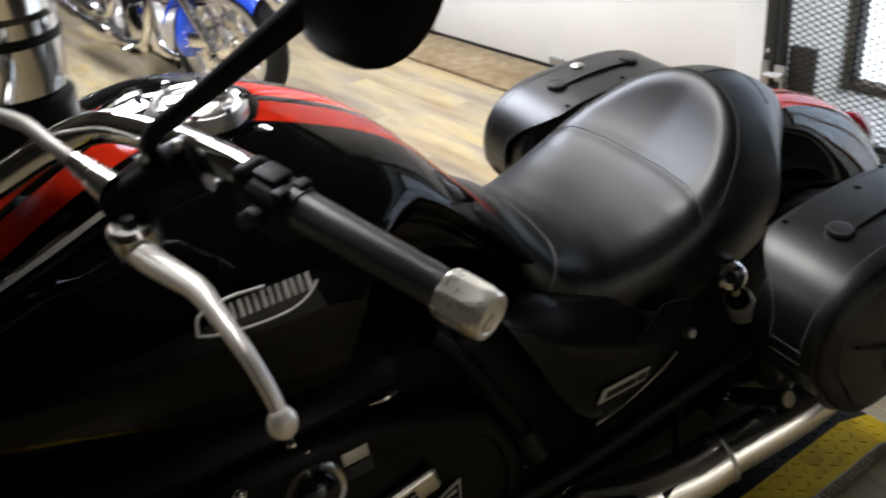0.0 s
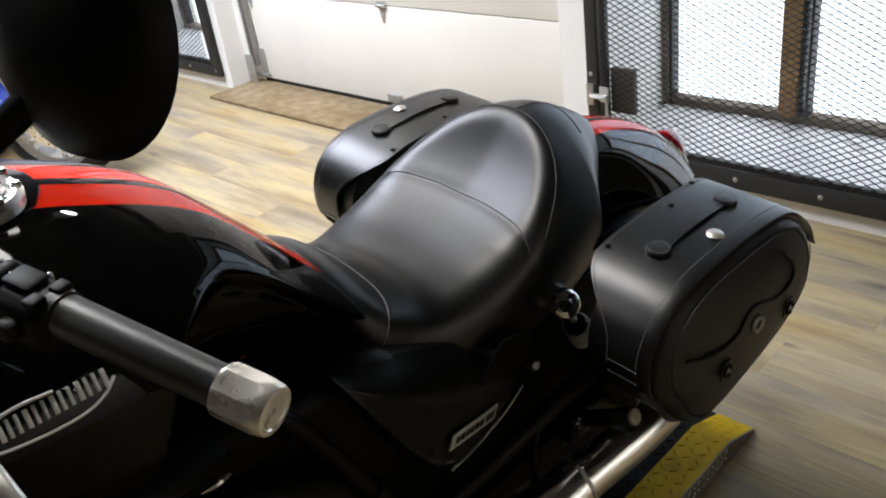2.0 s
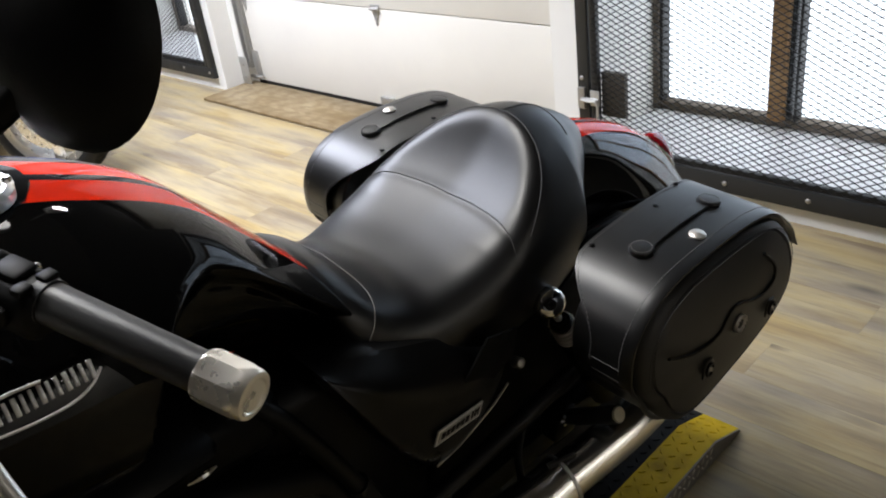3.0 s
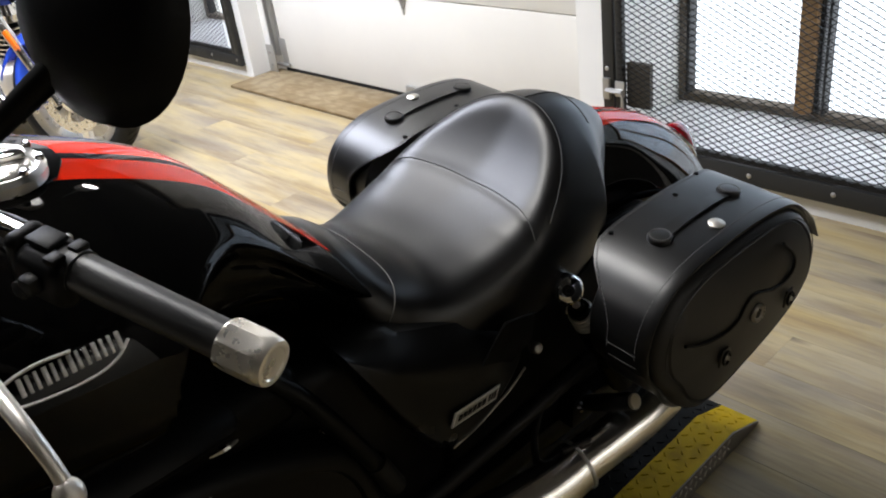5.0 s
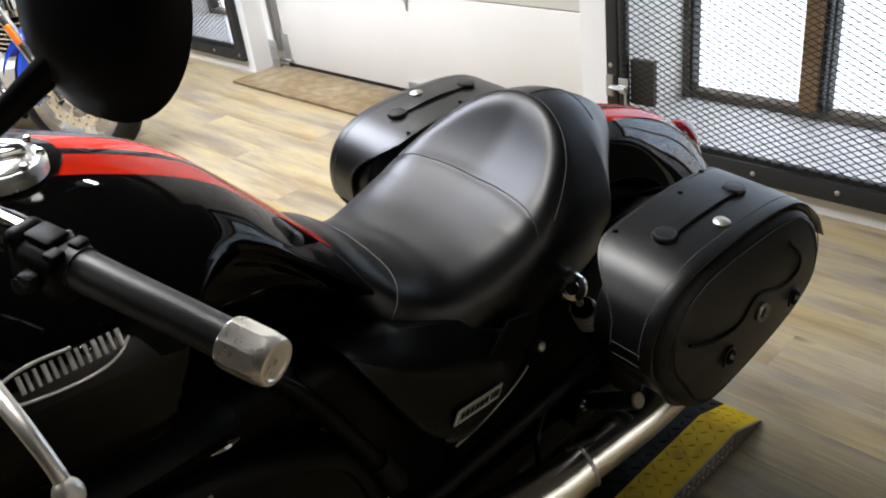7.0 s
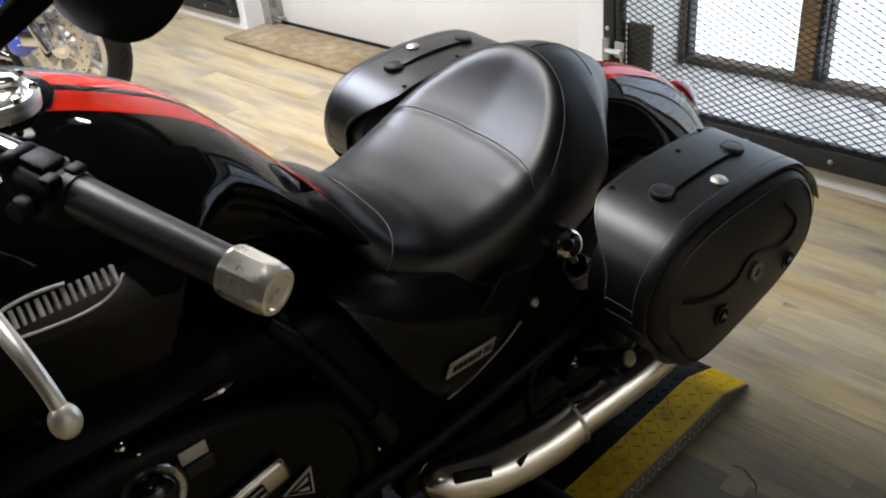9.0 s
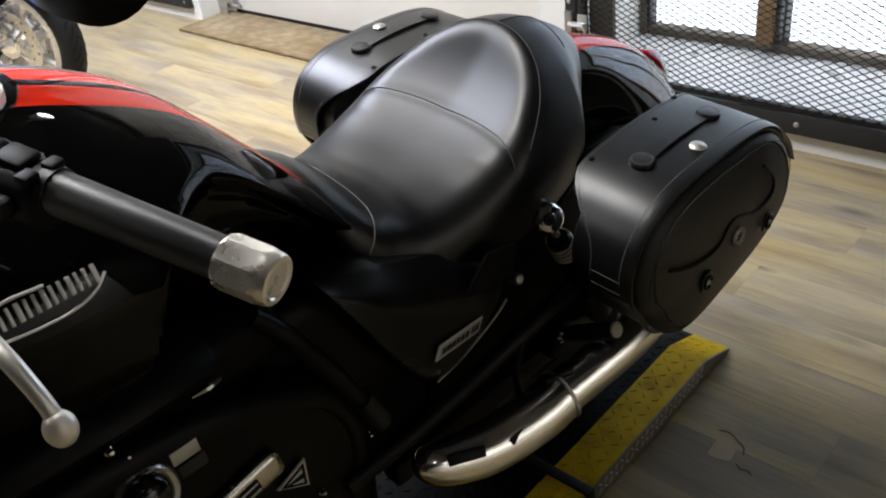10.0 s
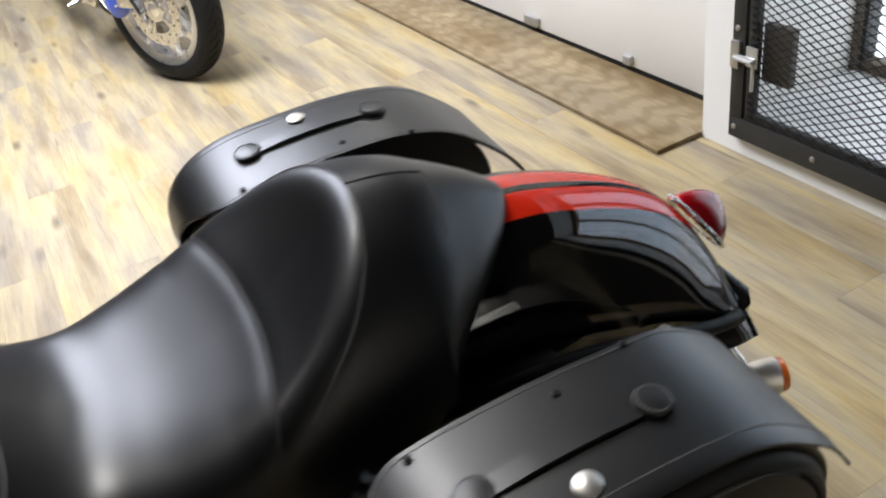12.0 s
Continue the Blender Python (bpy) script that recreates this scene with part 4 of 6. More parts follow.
# rear indicators
for sx in (1, -1):
    sig = part("indicator", turned([(0.010, 0.0), (0.020, 0.006), (0.024, 0.02), (0.0245, 0.040)], axis_pose((sx * 0.118, 0.407, 0.412), (sx * 0.35, 0.93, 0.02)), 24), SATIN_ALLOY, fender, "chrome indicator body")
    part("indicator_lens", turned([(0.0242, 0.040), (0.0225, 0.050), (0.012, 0.056), (0.0, 0.058)], axis_pose((sx * 0.118, 0.407, 0.412), (sx * 0.35, 0.93, 0.02)), 24), AMBER_LENS, sig, "orange indicator lens")
    part("indicator_stalk", tube([(sx * 0.056, 0.392, 0.478), (sx * 0.112, 0.412, 0.424)], 0.0060, 10), CHROME, sig)
    part("stalk_boot", tube([(sx * 0.046, 0.384, 0.474), (sx * 0.101, 0.406, 0.412)], 0.010, 10), BLACK_PLASTIC, sig)

# ---- saddlebags ----
# outline of the bag seen from its side: (y, z), from the inner front foot over the top to the back foot
BAG_TOP = [(-0.150, 0.545), (-0.178, 0.585), (-0.186, 0.635), (-0.175, 0.678), (-0.145, 0.709), (-0.100, 0.727), (-0.04, 0.734), (0.03, 0.736), (0.10, 0.732), (0.155, 0.719), (0.200, 0.690), (0.235, 0.648), (0.252, 0.600)]
BAG_LOW = [(0.245, 0.556), (0.200, 0.520), (0.13, 0.494), (0.04, 0.474), (-0.03, 0.464), (-0.080, 0.469), (-0.122, 0.500)]


def bag_outline(grow=0.0):
    pts = curve_through([*BAG_TOP, *BAG_LOW, BAG_TOP[0]], 4)[:-1]
    c = np.array((0.03, 0.615))
    out = []
    for p in pts:
        d = p - c
        out.append(p + d / np.linalg.norm(d) * grow)
    return out


def saddlebag(sx):
    """One bag; sx: 1 on the bike's left, -1 on its right."""
    def P(x, q):
        return (sx * x, q[0], q[1])

    c = np.array((0.03, 0.612))
    bm = bmesh.new()
    rings = []
    for x, s in ((0.252, 0.975), (0.255, 0.99), (0.32, 0.99), (0.338, 0.985), (0.350, 0.97)):
        rings.append([P(x, c + (q - c) * s) for q in bag_outline(-0.004)])
    skin(bm, rings)
    bag = part("saddlebag", bm, BAG_LEATHER, bike, "black leather saddlebag with a stitched lid")
    # padded outer face: bulges out below the lid's edge
    bm = bmesh.new()
    rings = []
    for s, x in ((1.0, 0.3495), (0.995, 0.358), (0.97, 0.366), (0.93, 0.371), (0.915, 0.3725), (0.900, 0.3690), (0.885, 0.3730), (0.80, 0.377), (0.60, 0.384), (0.35, 0.388), (0.1, 0.390)):
        rings.append([P(x + 0.010 * (0.62 - (c + (q - c) * s)[1]) / 0.12 * s, c + (q - c) * s) for q in bag_outline(-0.008)])
    skin(bm, rings)
    face = part("bag_face", bm, FACE_LEATHER, bag, "embossed black leather face")

    def on_face(y, z, lift):
        d = math.hypot((y - c[0]) / 0.21, (z - c[1]) / 0.12)
        x = 0.3895 - 0.006 * min(d, 1) ** 2 + 0.010 * (0.62 - z) / 0.12 * min(d, 1)
        return (sx * (x + lift), y, z)

    # piping round the face, and stitch rows
    pipe = bag_outline(-0.004)
    part("piping", tube([P(0.352, q) for q in pipe] + [P(0.352, pipe[0])], 0.0042, 8), BAG_LEATHER, face)
    # the tooled line across the face
    swirl = [(-0.142, 0.640), (-0.118, 0.628), (-0.085, 0.617), (-0.045, 0.612), (-0.018, 0.618), (-0.004, 0.634), (0.012, 0.642), (0.035, 0.638), (0.070, 0.624), (0.105, 0.619), (0.130, 0.626), (0.135, 0.642), (0.124, 0.662), (0.095, 0.690)]
    part("tooled_line", tube([on_face(y, z, 0.0005) for y, z in swirl], 0.0026, 6, steps=4), BLACK_PLASTIC, face)
    # conchos
    M = axis_pose(on_face(0.034, 0.603, 0.001), (sx, 0, 0.05))
    con = part("concho", turned([(0.0150, 0.0), (0.0150, 0.003), (0.0125, 0.0050), (0.0100, 0.0042), (0.0085, 0.0020), (0.0, 0.0015)], M, 28), STEEL, face, "steel concho with a notched rim")
    part("concho_hole", turned([(0.0080, 0.0018), (0.0078, 0.0034), (0.0, 0.0036)], M, 18), BLACK_PLASTIC, con, "dark laced centre")
    for k in range(14):
        a = 2 * math.pi * k / 14
        part("notch", turned([(0.0016, 0.004), (0.0016, 0.0062), (0.0006, 0.0066)], M @ Matrix.Translation((0.0128 * math.cos(a), 0.0128 * math.sin(a), 0)), 6), STEEL, con)
    for y, z in ((-0.043, 0.566), (0.131, 0.578)):
        Mb = axis_pose(on_face(y, z, 0.001), (sx, 0, 0.05))
        tab = part("strap_tab", plate([(-0.013, -0.012), (0.013, -0.012), (0.013, 0.008), (0.008, 0.016), (-0.008, 0.016), (-0.013, 0.008)], 0.003, Mb, 0.001), BAG_LEATHER, face, "small leather strap tab")
        part("buckle", tube([Mb @ Vector((0.009 * math.cos(a), 0.011 * math.sin(a), 0.0045)) for a in np.linspace(0, 5.4, 14)], 0.0020, 6), BLACK_PLASTIC, tab, "black buckle ring")
        part("rivet", turned([(0.0035, 0.003), (0.0035, 0.005), (0.0015, 0.0065)], Mb, 8), STEEL, tab)
    # lid: a thick sheet over front, top and back
    line = [q for q in curve_through(BAG_TOP, 5) if q[0] > 0 or q[1] > 0.594]
    outer, inner = [], []
    for i, q in enumerate(line):
        t = line[min(i + 1, len(line) - 1)] - line[max(i - 1, 0)]
        n = np.array((-t[1], t[0])) / np.linalg.norm(t)
        if np.dot(n, q - c) < 0:
            n = -n
        curl = 0.024 * max(0.0, (i / (len(line) - 1) - 0.80) / 0.20) ** 1.6
        outer.append(q + n * (0.0045 + curl))
        inner.append(q + n * (0.0008 + curl))
    n_pts = len(line)

    def lid_x(i):
        """Inner edge of the lid: cut away over the front corner, and flared at the back."""
        f = i / (n_pts - 1)
        g = max(0.0, min(1.0, (0.33 - f) / 0.24))
        x = 0.214 + 0.074 * g * g * (3 - 2 * g) - 0.022 * max(0.0, f - 0.62) / 0.38
        return x

    bm = bmesh.new()
    rings = []
    for i in range(n_pts):
        x0 = lid_x(i)
        x1 = 0.358
        o, k = outer[i], inner[i]
        rings.append([P(x0, k), P(x0, o), P(x0 + 0.01, o), P(x0 + (x1 - x0) * 0.5, o + np.array((0, 0.001))), P(x1 - 0.015, o), P(x1 - 0.004, o - (o - k) * 0.3), P(x1, k + (o - k) * 0.2), P(x1, k - (o - k) * 0.4), P(x1 - 0.01, k)])
    skin(bm, rings)
    lid = part("bag_lid", bm, BAG_LEATHER, bag, "curved black leather lid")

    def on_lid(x, y, lift=0.0):
        ys = [q[0] for q in outer[9:-12]]
        i = 9 + int(np.argmin([abs(v - y) for v in ys]))
        return Vector((sx * x, y, outer[i][1] + lift))

    def stitches(points, step=0.0070, r=0.0010, long=0.0044, name="stitching", mat=THREAD):
        """A row of short thread runs along a line."""
        pts = [Vector(p) for p in points]
        bm = bmesh.new()
        lengths = [0.0]
        for a, b in zip(pts, pts[1:]):
            lengths.append(lengths[-1] + (b - a).length)

        def at(s):
            k = max(0, min(len(pts) - 2, int(np.searchsorted(lengths, s, side="right")) - 1))
            d = lengths[k + 1] - lengths[k]
            return pts[k].lerp(pts[k + 1], (s - lengths[k]) / d if d else 0)

        s = 0.002
        while s + long < lengths[-1]:
            tube([at(s), at(s + long)], r, 4, bm)
            s += step
        ob = part(name, bm, mat, lid, "grey stitching", False)
        return tagged(ob, kind="stuff")

    stitches([P(0.339, q) for q in outer[2:-2]], mat=EDGE_THREAD)
    stitches([P(lid_x(i) + 0.005, outer[i]) for i in range(2, n_pts - 2)], mat=EDGE_THREAD)
    for k in (1, 3):
        stitches([P(x, outer[k] + (outer[k] - inner[k]) * 0.12) for x in np.linspace(lid_x(k) + 0.006, 0.345, 8)], 0.0052, 0.0008, 0.0034)
    stitches([P(0.372, c + (q - c) * 0.935) for q in bag_outline(-0.008)[0:56]], mat=DARK_THREAD)
    # strap with two rosettes
    ys = np.linspace(-0.074, 0.090, 16)
    bm = bmesh.new()
    bow = lambda y: 0.0032 + 0.002 * math.sin(math.pi * (y + 0.074) / 0.164)
    skin(bm, [[on_lid(0.286 - 0.0098, y, bow(y) - 0.002), on_lid(0.286 + 0.0098, y, bow(y) - 0.002), on_lid(0.286 + 0.0092, y, bow(y) + 0.0012), on_lid(0.286 - 0.0092, y, bow(y) + 0.0012)] for y in ys])
    strap = part("strap", bm, BAG_LEATHER, lid, "black leather carrying strap")
    for y in (-0.077, 0.092):
        p = on_lid(0.286, y, 0.0)
        tilt = 0.10 if y > 0 else -0.05
        M = axis_pose(p, (0, tilt, 1), (0, 1, 0))
        part("rosette", turned([(0.0172, 0.0), (0.0177, 0.005), (0.0165, 0.0072), (0.013, 0.0080), (0.0, 0.0085)], M, 28), BAG_LEATHER, strap, "round leather rosette")
        bm = bmesh.new()
        for k in range(24):
            a = 2 * math.pi * k / 24
            tube([M @ Vector((0.0143 * math.cos(a), 0.0143 * math.sin(a), 0.0082)), M @ Vector((0.0143 * math.cos(a + 0.16), 0.0143 * math.sin(a + 0.16), 0.0082))], 0.0008, 4, bm)
        tagged(part("rosette_stitching", bm, THREAD, strap, "grey stitching", False), kind="stuff")
    part("snap", turned([(0.0118, 0.0), (0.0122, 0.0025), (0.0100, 0.0045), (0.0, 0.0058)], axis_pose(on_lid(0.324, 0.001, 0.0), (sx * 0.06, 0, 1)), 24), SATIN_NICKEL, lid, "nickel snap button")
    for x, y in ((0.236, 0.03), (0.224, -0.105), (0.216, 0.115)):
        part("rivet", turned([(0.0042, 0.0), (0.0042, 0.0018), (0.002, 0.0028)], axis_pose(on_lid(x, y), (0, 0, 1)), 8), BLACK_SATIN, lid)
    return bag


saddlebag(1)
saddlebag(-1)

# bag rails and fender struts
for sx in (1, -1):
    part("fender_strut", tube([(sx * 0.130, -0.18, 0.60), (sx * 0.148, -0.05, 0.665), (sx * 0.150, 0.12, 0.655), (sx * 0.138, 0.30, 0.585), (sx * 0.118, 0.37, 0.55)], 0.009, 10, steps=4), BLACK_CAST, bike, "black fender strut")
    part("mount_bolt", turned([(0.011, 0), (0.011, 0.010), (0.006, 0.014)], axis_pose((sx * 0.136, 0.235, 0.612), (sx, 0, 0.3)), 14), STEEL, bike, "chrome mounting bolt")

# ---- shocks ----
for sx in (1, -1):
    top, foot = Vector((sx * 0.180, -0.142, 0.630)), Vector((sx * 0.182, 0.025, 0.335))
    d = (foot - top).normalized()
    shock = part("shock_absorber", tube([top + d * 0.050, foot], 0.011, 14), BLACK_SATIN, bike, "rear shock absorber with black springs")
    cap = axis_pose(top, (sx * 0.85, -0.75, 0.62))
    part("shock_cap", turned([(0.010, -0.020), (0.0215, -0.018), (0.0240, -0.008), (0.0252, -0.004), (0.0252, 0.0), (0.0240, 0.0055), (0.0205, 0.0115), (0.0160, 0.0155), (0.0105, 0.0175), (0.0, 0.0182)], cap, 36), CHROME, shock, "chrome dished shock eye cover")
    part("shock_bolt", turned([(0.0092, 0.014), (0.0092, 0.0205), (0.0076, 0.0225), (0.0045, 0.0228), (0.0035, 0.0208), (0.0, 0.0208)], cap, 20), BLACK_STEEL, shock, "dark socket bolt")
    part("shock_rod", tube([top + d * 0.022, top + d * 0.064], 0.0062, 14), SATIN_ALLOY, shock, "chrome rod")
    part("spring_seat", tube([top + d * 0.058, top + d * 0.064], (0.0165, 0.0185), 20), BLACK_SATIN, shock)
    side1 = d.orthogonal().normalized()
    side2 = d.cross(side1)

    def coil(k, r=0.0188):
        return top + d * (0.064 + 0.0105 * k / 14) + (side1 * math.cos(2 * math.pi * k / 14) + side2 * math.sin(2 * math.pi * k / 14)) * r
    part("spring", tube([coil(k) for k in range(59)], 0.0030, 8), SATIN_ALLOY, shock, "chrome coil spring")
    part("spring", tube([coil(k) for k in range(60, 230)], 0.0030, 8), BLACK_SATIN, shock, "black coil spring")
    part("spring_cover", tube([top + d * 0.225, top + d * 0.32], 0.024, 16), BLACK_SATIN, shock, "black spring cover")

# ---- side panels ----
# along the panel: top y, z, then lower edge y, z
PANEL = [(0.0, -0.535, 0.735, -0.530, 0.720), (0.2, -0.470, 0.722, -0.492, 0.630), (0.4, -0.405, 0.695, -0.445, 0.545), (0.55, -0.355, 0.675, -0.408, 0.500), (0.65, -0.325, 0.660, -0.368, 0.492), (0.8, -0.280, 0.640, -0.300, 0.518), (0.92, -0.245, 0.622, -0.250, 0.550), (1.0, -0.225, 0.610, -0.226, 0.585)]


def panel_point(u, v):
    ty, tz, by, bz = stations(PANEL, u)
    x = 0.158 + 0.034 * math.sin(min(1.0, v / 0.42) * math.pi / 2) + 0.014 * v - 0.020 * max(0.0, (v - 0.86) / 0.14) ** 2
    x -= 0.030 * max(0.0, (u - 0.60) / 0.40) ** 2 + 0.025 * max(0.0, (0.25 - u) / 0.25) ** 2
    return (x, ty + (by - ty) * v, tz + (bz - tz) * v)


for sx in (1, -1):
    bm = bmesh.new()
    rings = []
    for u in np.linspace(0, 1, 40):
        row = [panel_point(u, v) for v in np.linspace(0, 1, 30)]
        x, y, z = row[-1]
        row += [(x - 0.012, y, z - 0.002), (0.10, y, z), (0.10, *row[0][1:])]
        rings.append([(sx * p[0], p[1], p[2]) for p in row])
    skin(bm, rings)
    panel = part("side_panel", bm, PANEL_PAINT, bike, "glossy black side panel")
    part("seat_flap", plate([(-0.285, 0.655), (-0.331, 0.606), (-0.300, 0.594), (-0.274, 0.578), (-0.233, 0.596), (-0.225, 0.640)], 0.004, Matrix.Translation((sx * 0.192 - 0.002, 0, 0)) @ Matrix(((0, 0, 1, 0), (1, 0, 0, 0), (0, 1, 0, 0), (0, 0, 0, 1))), 0.001), BLACK_CAST, panel, "black flap over the panel")
    part("edge_trim", tube([(sx * 0.197, -0.394, 0.497), (sx * 0.197, -0.345, 0.507), (sx * 0.196, -0.283, 0.530), (sx * 0.192, -0.244, 0.548)], 0.0018, 6, steps=4), STEEL, panel, "thin bright edge")
    part("frame_lug", turned([(0.009, -0.01), (0.009, 0.004), (0.006, 0.008), (0.0, 0.009)], axis_pose((sx * 0.180, -0.207, 0.556), (sx, -0.2, 0.5)), 16), STEEL, bike, "bright frame lug")
    if sx > 0:
        M = Matrix.Translation((0.2020, -0.356, 0.555)) @ Matrix(((0, 0, 1, 0), (1, 0, 0, 0), (0, 1, 0, 0), (0, 0, 0, 1))) @ pose(0, 0, 0, 2, 4, -7) @ Matrix.Scale(0.92, 4)
        plate_ob = part("badge_plate", plate([(-0.052, -0.012), (0.048, -0.012), (0.054, 0.013), (-0.046, 0.013)], 0.003, M, 0.0008), SILVER_MARK, panel, "silver badge plate")
        part("badge_field", plate([(-0.047, -0.009), (0.046, -0.009), (0.050, 0.010), (-0.043, 0.010)], 0.0008, M @ Matrix.Translation((0, 0, 0.003)), 0.0), material("badge_field_grey", (0.42, 0.40, 0.37), 0.35, 0.6), plate_ob)
        for k in range(6):
            x = -0.041 + k * 0.0105
            part("badge_mark", plate([(x, -0.0035), (x + 0.0075, -0.0035), (x + 0.0095, 0.0065), (x + 0.002, 0.0065)], 0.0010, M @ Matrix.Translation((0, 0, 0.0038)), 0.0), BLACK_PLASTIC, plate_ob, "black raised mark")
        for k in range(3):
            x = 0.026 + k * 0.0065
            part("badge_mark", plate([(x, -0.0035), (x + 0.0032, -0.0035), (x + 0.0052, 0.0080), (x + 0.002, 0.0080)], 0.0010, M @ Matrix.Translation((0, 0, 0.0038)), 0.0), BLACK_PLASTIC, plate_ob, "black raised mark")

# ---- frame, engine and their fittings ----
for sx in (1, -1):
    part("frame_tube", tube([(sx * 0.150, -0.62, 0.74), (sx * 0.168, -0.590, 0.70), (sx * 0.185, -0.545, 0.61), (sx * 0.188, -0.520, 0.555)], 0.012, 12, steps=3), BLACK_SATIN, bike, "black frame tube")
    part("tube_boot", tube([(sx * 0.188, -0.520, 0.560), (sx * 0.192, -0.495, 0.500)], 0.0155, 12), RUBBER, bike)
    part("lower_rail", tube([(sx * 0.185, -0.56, 0.42), (sx * 0.195, -0.42, 0.435), (sx * 0.205, -0.26, 0.470), (sx * 0.215, -0.12, 0.505)], 0.015, 12, steps=3), BLACK_SATIN, bike, "black frame rail")
    part("swing_arm", block(-0.02, 0.02, -0.46, 0.06, -0.026, 0.026, 0.010, m=Matrix.Translation((sx * 0.152, 0, 0.325))), BLACK_SATIN, bike, "black swing arm")
    peg = part("foot_peg", tube([(sx * 0.200, -0.121, 0.398), (sx * 0.235, -0.120, 0.423), (sx * 0.299, -0.117, 0.467)], (0.012, 0.0140, 0.0150), 16), RUBBER, bike, "black rubber passenger foot peg")
    part("peg_end", turned([(0.0125, 0.0), (0.0125, 0.003), (0.0112, 0.0045)], axis_pose((sx * 0.299, -0.117, 0.467), (0.82 * sx, 0.04, 0.57)), 18), material("peg_end_cream", (0.62, 0.58, 0.46), 0.4), peg, "pale peg end cap")
    part("peg_bracket", block(-0.018, 0.018, -0.026, 0.026, -0.030, 0.024, 0.007, m=Matrix.Translation((sx * 0.194, -0.124, 0.394))), BLACK_SATIN, bike, "black peg bracket")
    part("peg_bolt", turned([(0.009, 0.0), (0.009, 0.006), (0.005, 0.010)], axis_pose((sx * 0.212, -0.138, 0.412), (sx, 0, 0.4)), 12), CHROME, bike, "chrome peg bolt")
    part("bracket_arm", tube([(sx * 0.19, -0.20, 0.455), (sx * 0.205, -0.235, 0.41), (sx * 0.225, -0.25, 0.375)], 0.006, 8, steps=3), BLACK_SATIN, bike)

engine = part("engine", block(-0.165, 0.150, -1.10, -0.46, 0.14, 0.46, 0.05, segments=4), BLACK_CAST, bike, "black cast engine block")
part("cylinder_block", block(-0.13, 0.13, -1.12, -0.60, 0.46, 0.66, 0.03, segments=3), BLACK_CAST, engine)
part("cylinder_head", block(-0.155, 0.160, -1.14, -0.58, 0.66, 0.745, 0.03, segments=3), BLACK_CAST, engine, "black cylinder head")
# big rounded side cover with recess
cover_pts = [(-1.04, 0.30), (-0.86, 0.25), (-0.66, 0.26), (-0.54, 0.34), (-0.50, 0.47), (-0.53, 0.58), (-0.60, 0.635), (-0.74, 0.69), (-0.92, 0.69), (-1.05, 0.55)]
pts = curve_through([*cover_pts, cover_pts[0]], 4)[:-1]
c = np.mean(pts, axis=0)
bm = bmesh.new()
skin(bm, [[(x, *(c + (q - c) * s)) for q in pts] for s, x in ((1.0, 0.14), (1.0, 0.168), (0.97, 0.180), (0.90, 0.187), (0.86, 0.186), (0.84, 0.181), (0.60, 0.184), (0.3, 0.186), (0.02, 0.186))])
part("engine_cover", bm, BLACK_SATIN, engine, "satin black engine side cover")
# chrome-rimmed inspection cap and slotted trim bar on the cover
M = axis_pose((0.184, -0.800, 0.638), (1, 0.05, 0.30))
cap = part("inspection_cap", turned([(0.036, 0.0), (0.037, 0.010), (0.033, 0.015), (0.028, 0.012)], M, 32), ALLOY, engine, "polished ring round a black cap")
part("cap_dome", turned([(0.029, 0.006), (0.027, 0.016), (0.018, 0.024), (0.0, 0.027)], M, 28), BLACK_PAINT, cap)
M = Matrix.Translation((0.190, -0.722, 0.550)) @ pose(0, 0, 0, 12, 0, 0)
bar = part("trim_bar", block(-0.004, 0.010, -0.095, 0.075, -0.021, 0.021, 0.0095, m=M, segments=4), ALLOY, engine, "polished alloy trim bar with a dark slot")
part("bar_slot", block(0.0095, 0.0125, -0.080, 0.040, -0.010, 0.010, 0.0012, m=M), BLACK_PLASTIC, bar)
for k in range(2):
    part("bar_line", block(0.0122, 0.0132, -0.078, 0.038, -0.0075 + k * 0.012, -0.0045 + k * 0.012, 0.0003, m=M), SILVER_MARK, bar)
M = Matrix.Translation((0.1895, -0.636, 0.510)) @ Matrix(((0, 0, 1, 0), (1, 0, 0, 0), (0, 1, 0, 0), (0, 0, 0, 1)))
mark = part("cover_badge", plate([(-0.024, 0.004), (0.020, 0.024), (0.020, -0.026)], 0.003, M, 0.001), SILVER_MARK, engine, "small silver triangular badge")
part("badge_field", plate([(-0.019, 0.003), (0.0165, 0.019), (0.0165, -0.020)], 0.0009, M @ Matrix.Translation((0, 0, 0.003))), BLACK_PLASTIC, mark)
for k, q in enumerate(([(-0.010, 0.003), (0.012, 0.013), (0.012, 0.006)], [(-0.004, -0.002), (0.012, -0.005), (0.012, -0.012)])):
    part("badge_mark", plate(q, 0.0008, M @ Matrix.Translation((0, 0, 0.0039))), SILVER_MARK, mark)
# small bright bolts, clips and labels round the engine
BOLTS = [(0.150, -0.559, 0.552, 0.010), (0.160, -0.557, 0.526, 0.0045), (0.145, -0.565, 0.616, 0.0045), (0.160, -0.531, 0.430, 0.0045), (0.160, -0.506, 0.403, 0.004), (0.165, -0.454, 0.410, 0.005), (0.190, -0.879, 0.690, 0.006),
         (0.186, -0.815, 0.722, 0.004), (0.186, -0.802, 0.704, 0.003), (0.165, -0.50, 0.455, 0.004), (0.188, -0.60, 0.45, 0.004)]
for x, y, z, r in BOLTS:
    part("bolt", turned([(r * 1.25, -0.004), (r * 1.25, 0.002), (r, 0.003), (r * 0.95, 0.007), (r * 0.5, 0.009)], axis_pose((x, y, z), (1, 0.1, 0.35)), 10), CHROME, engine, "small chrome bolt")
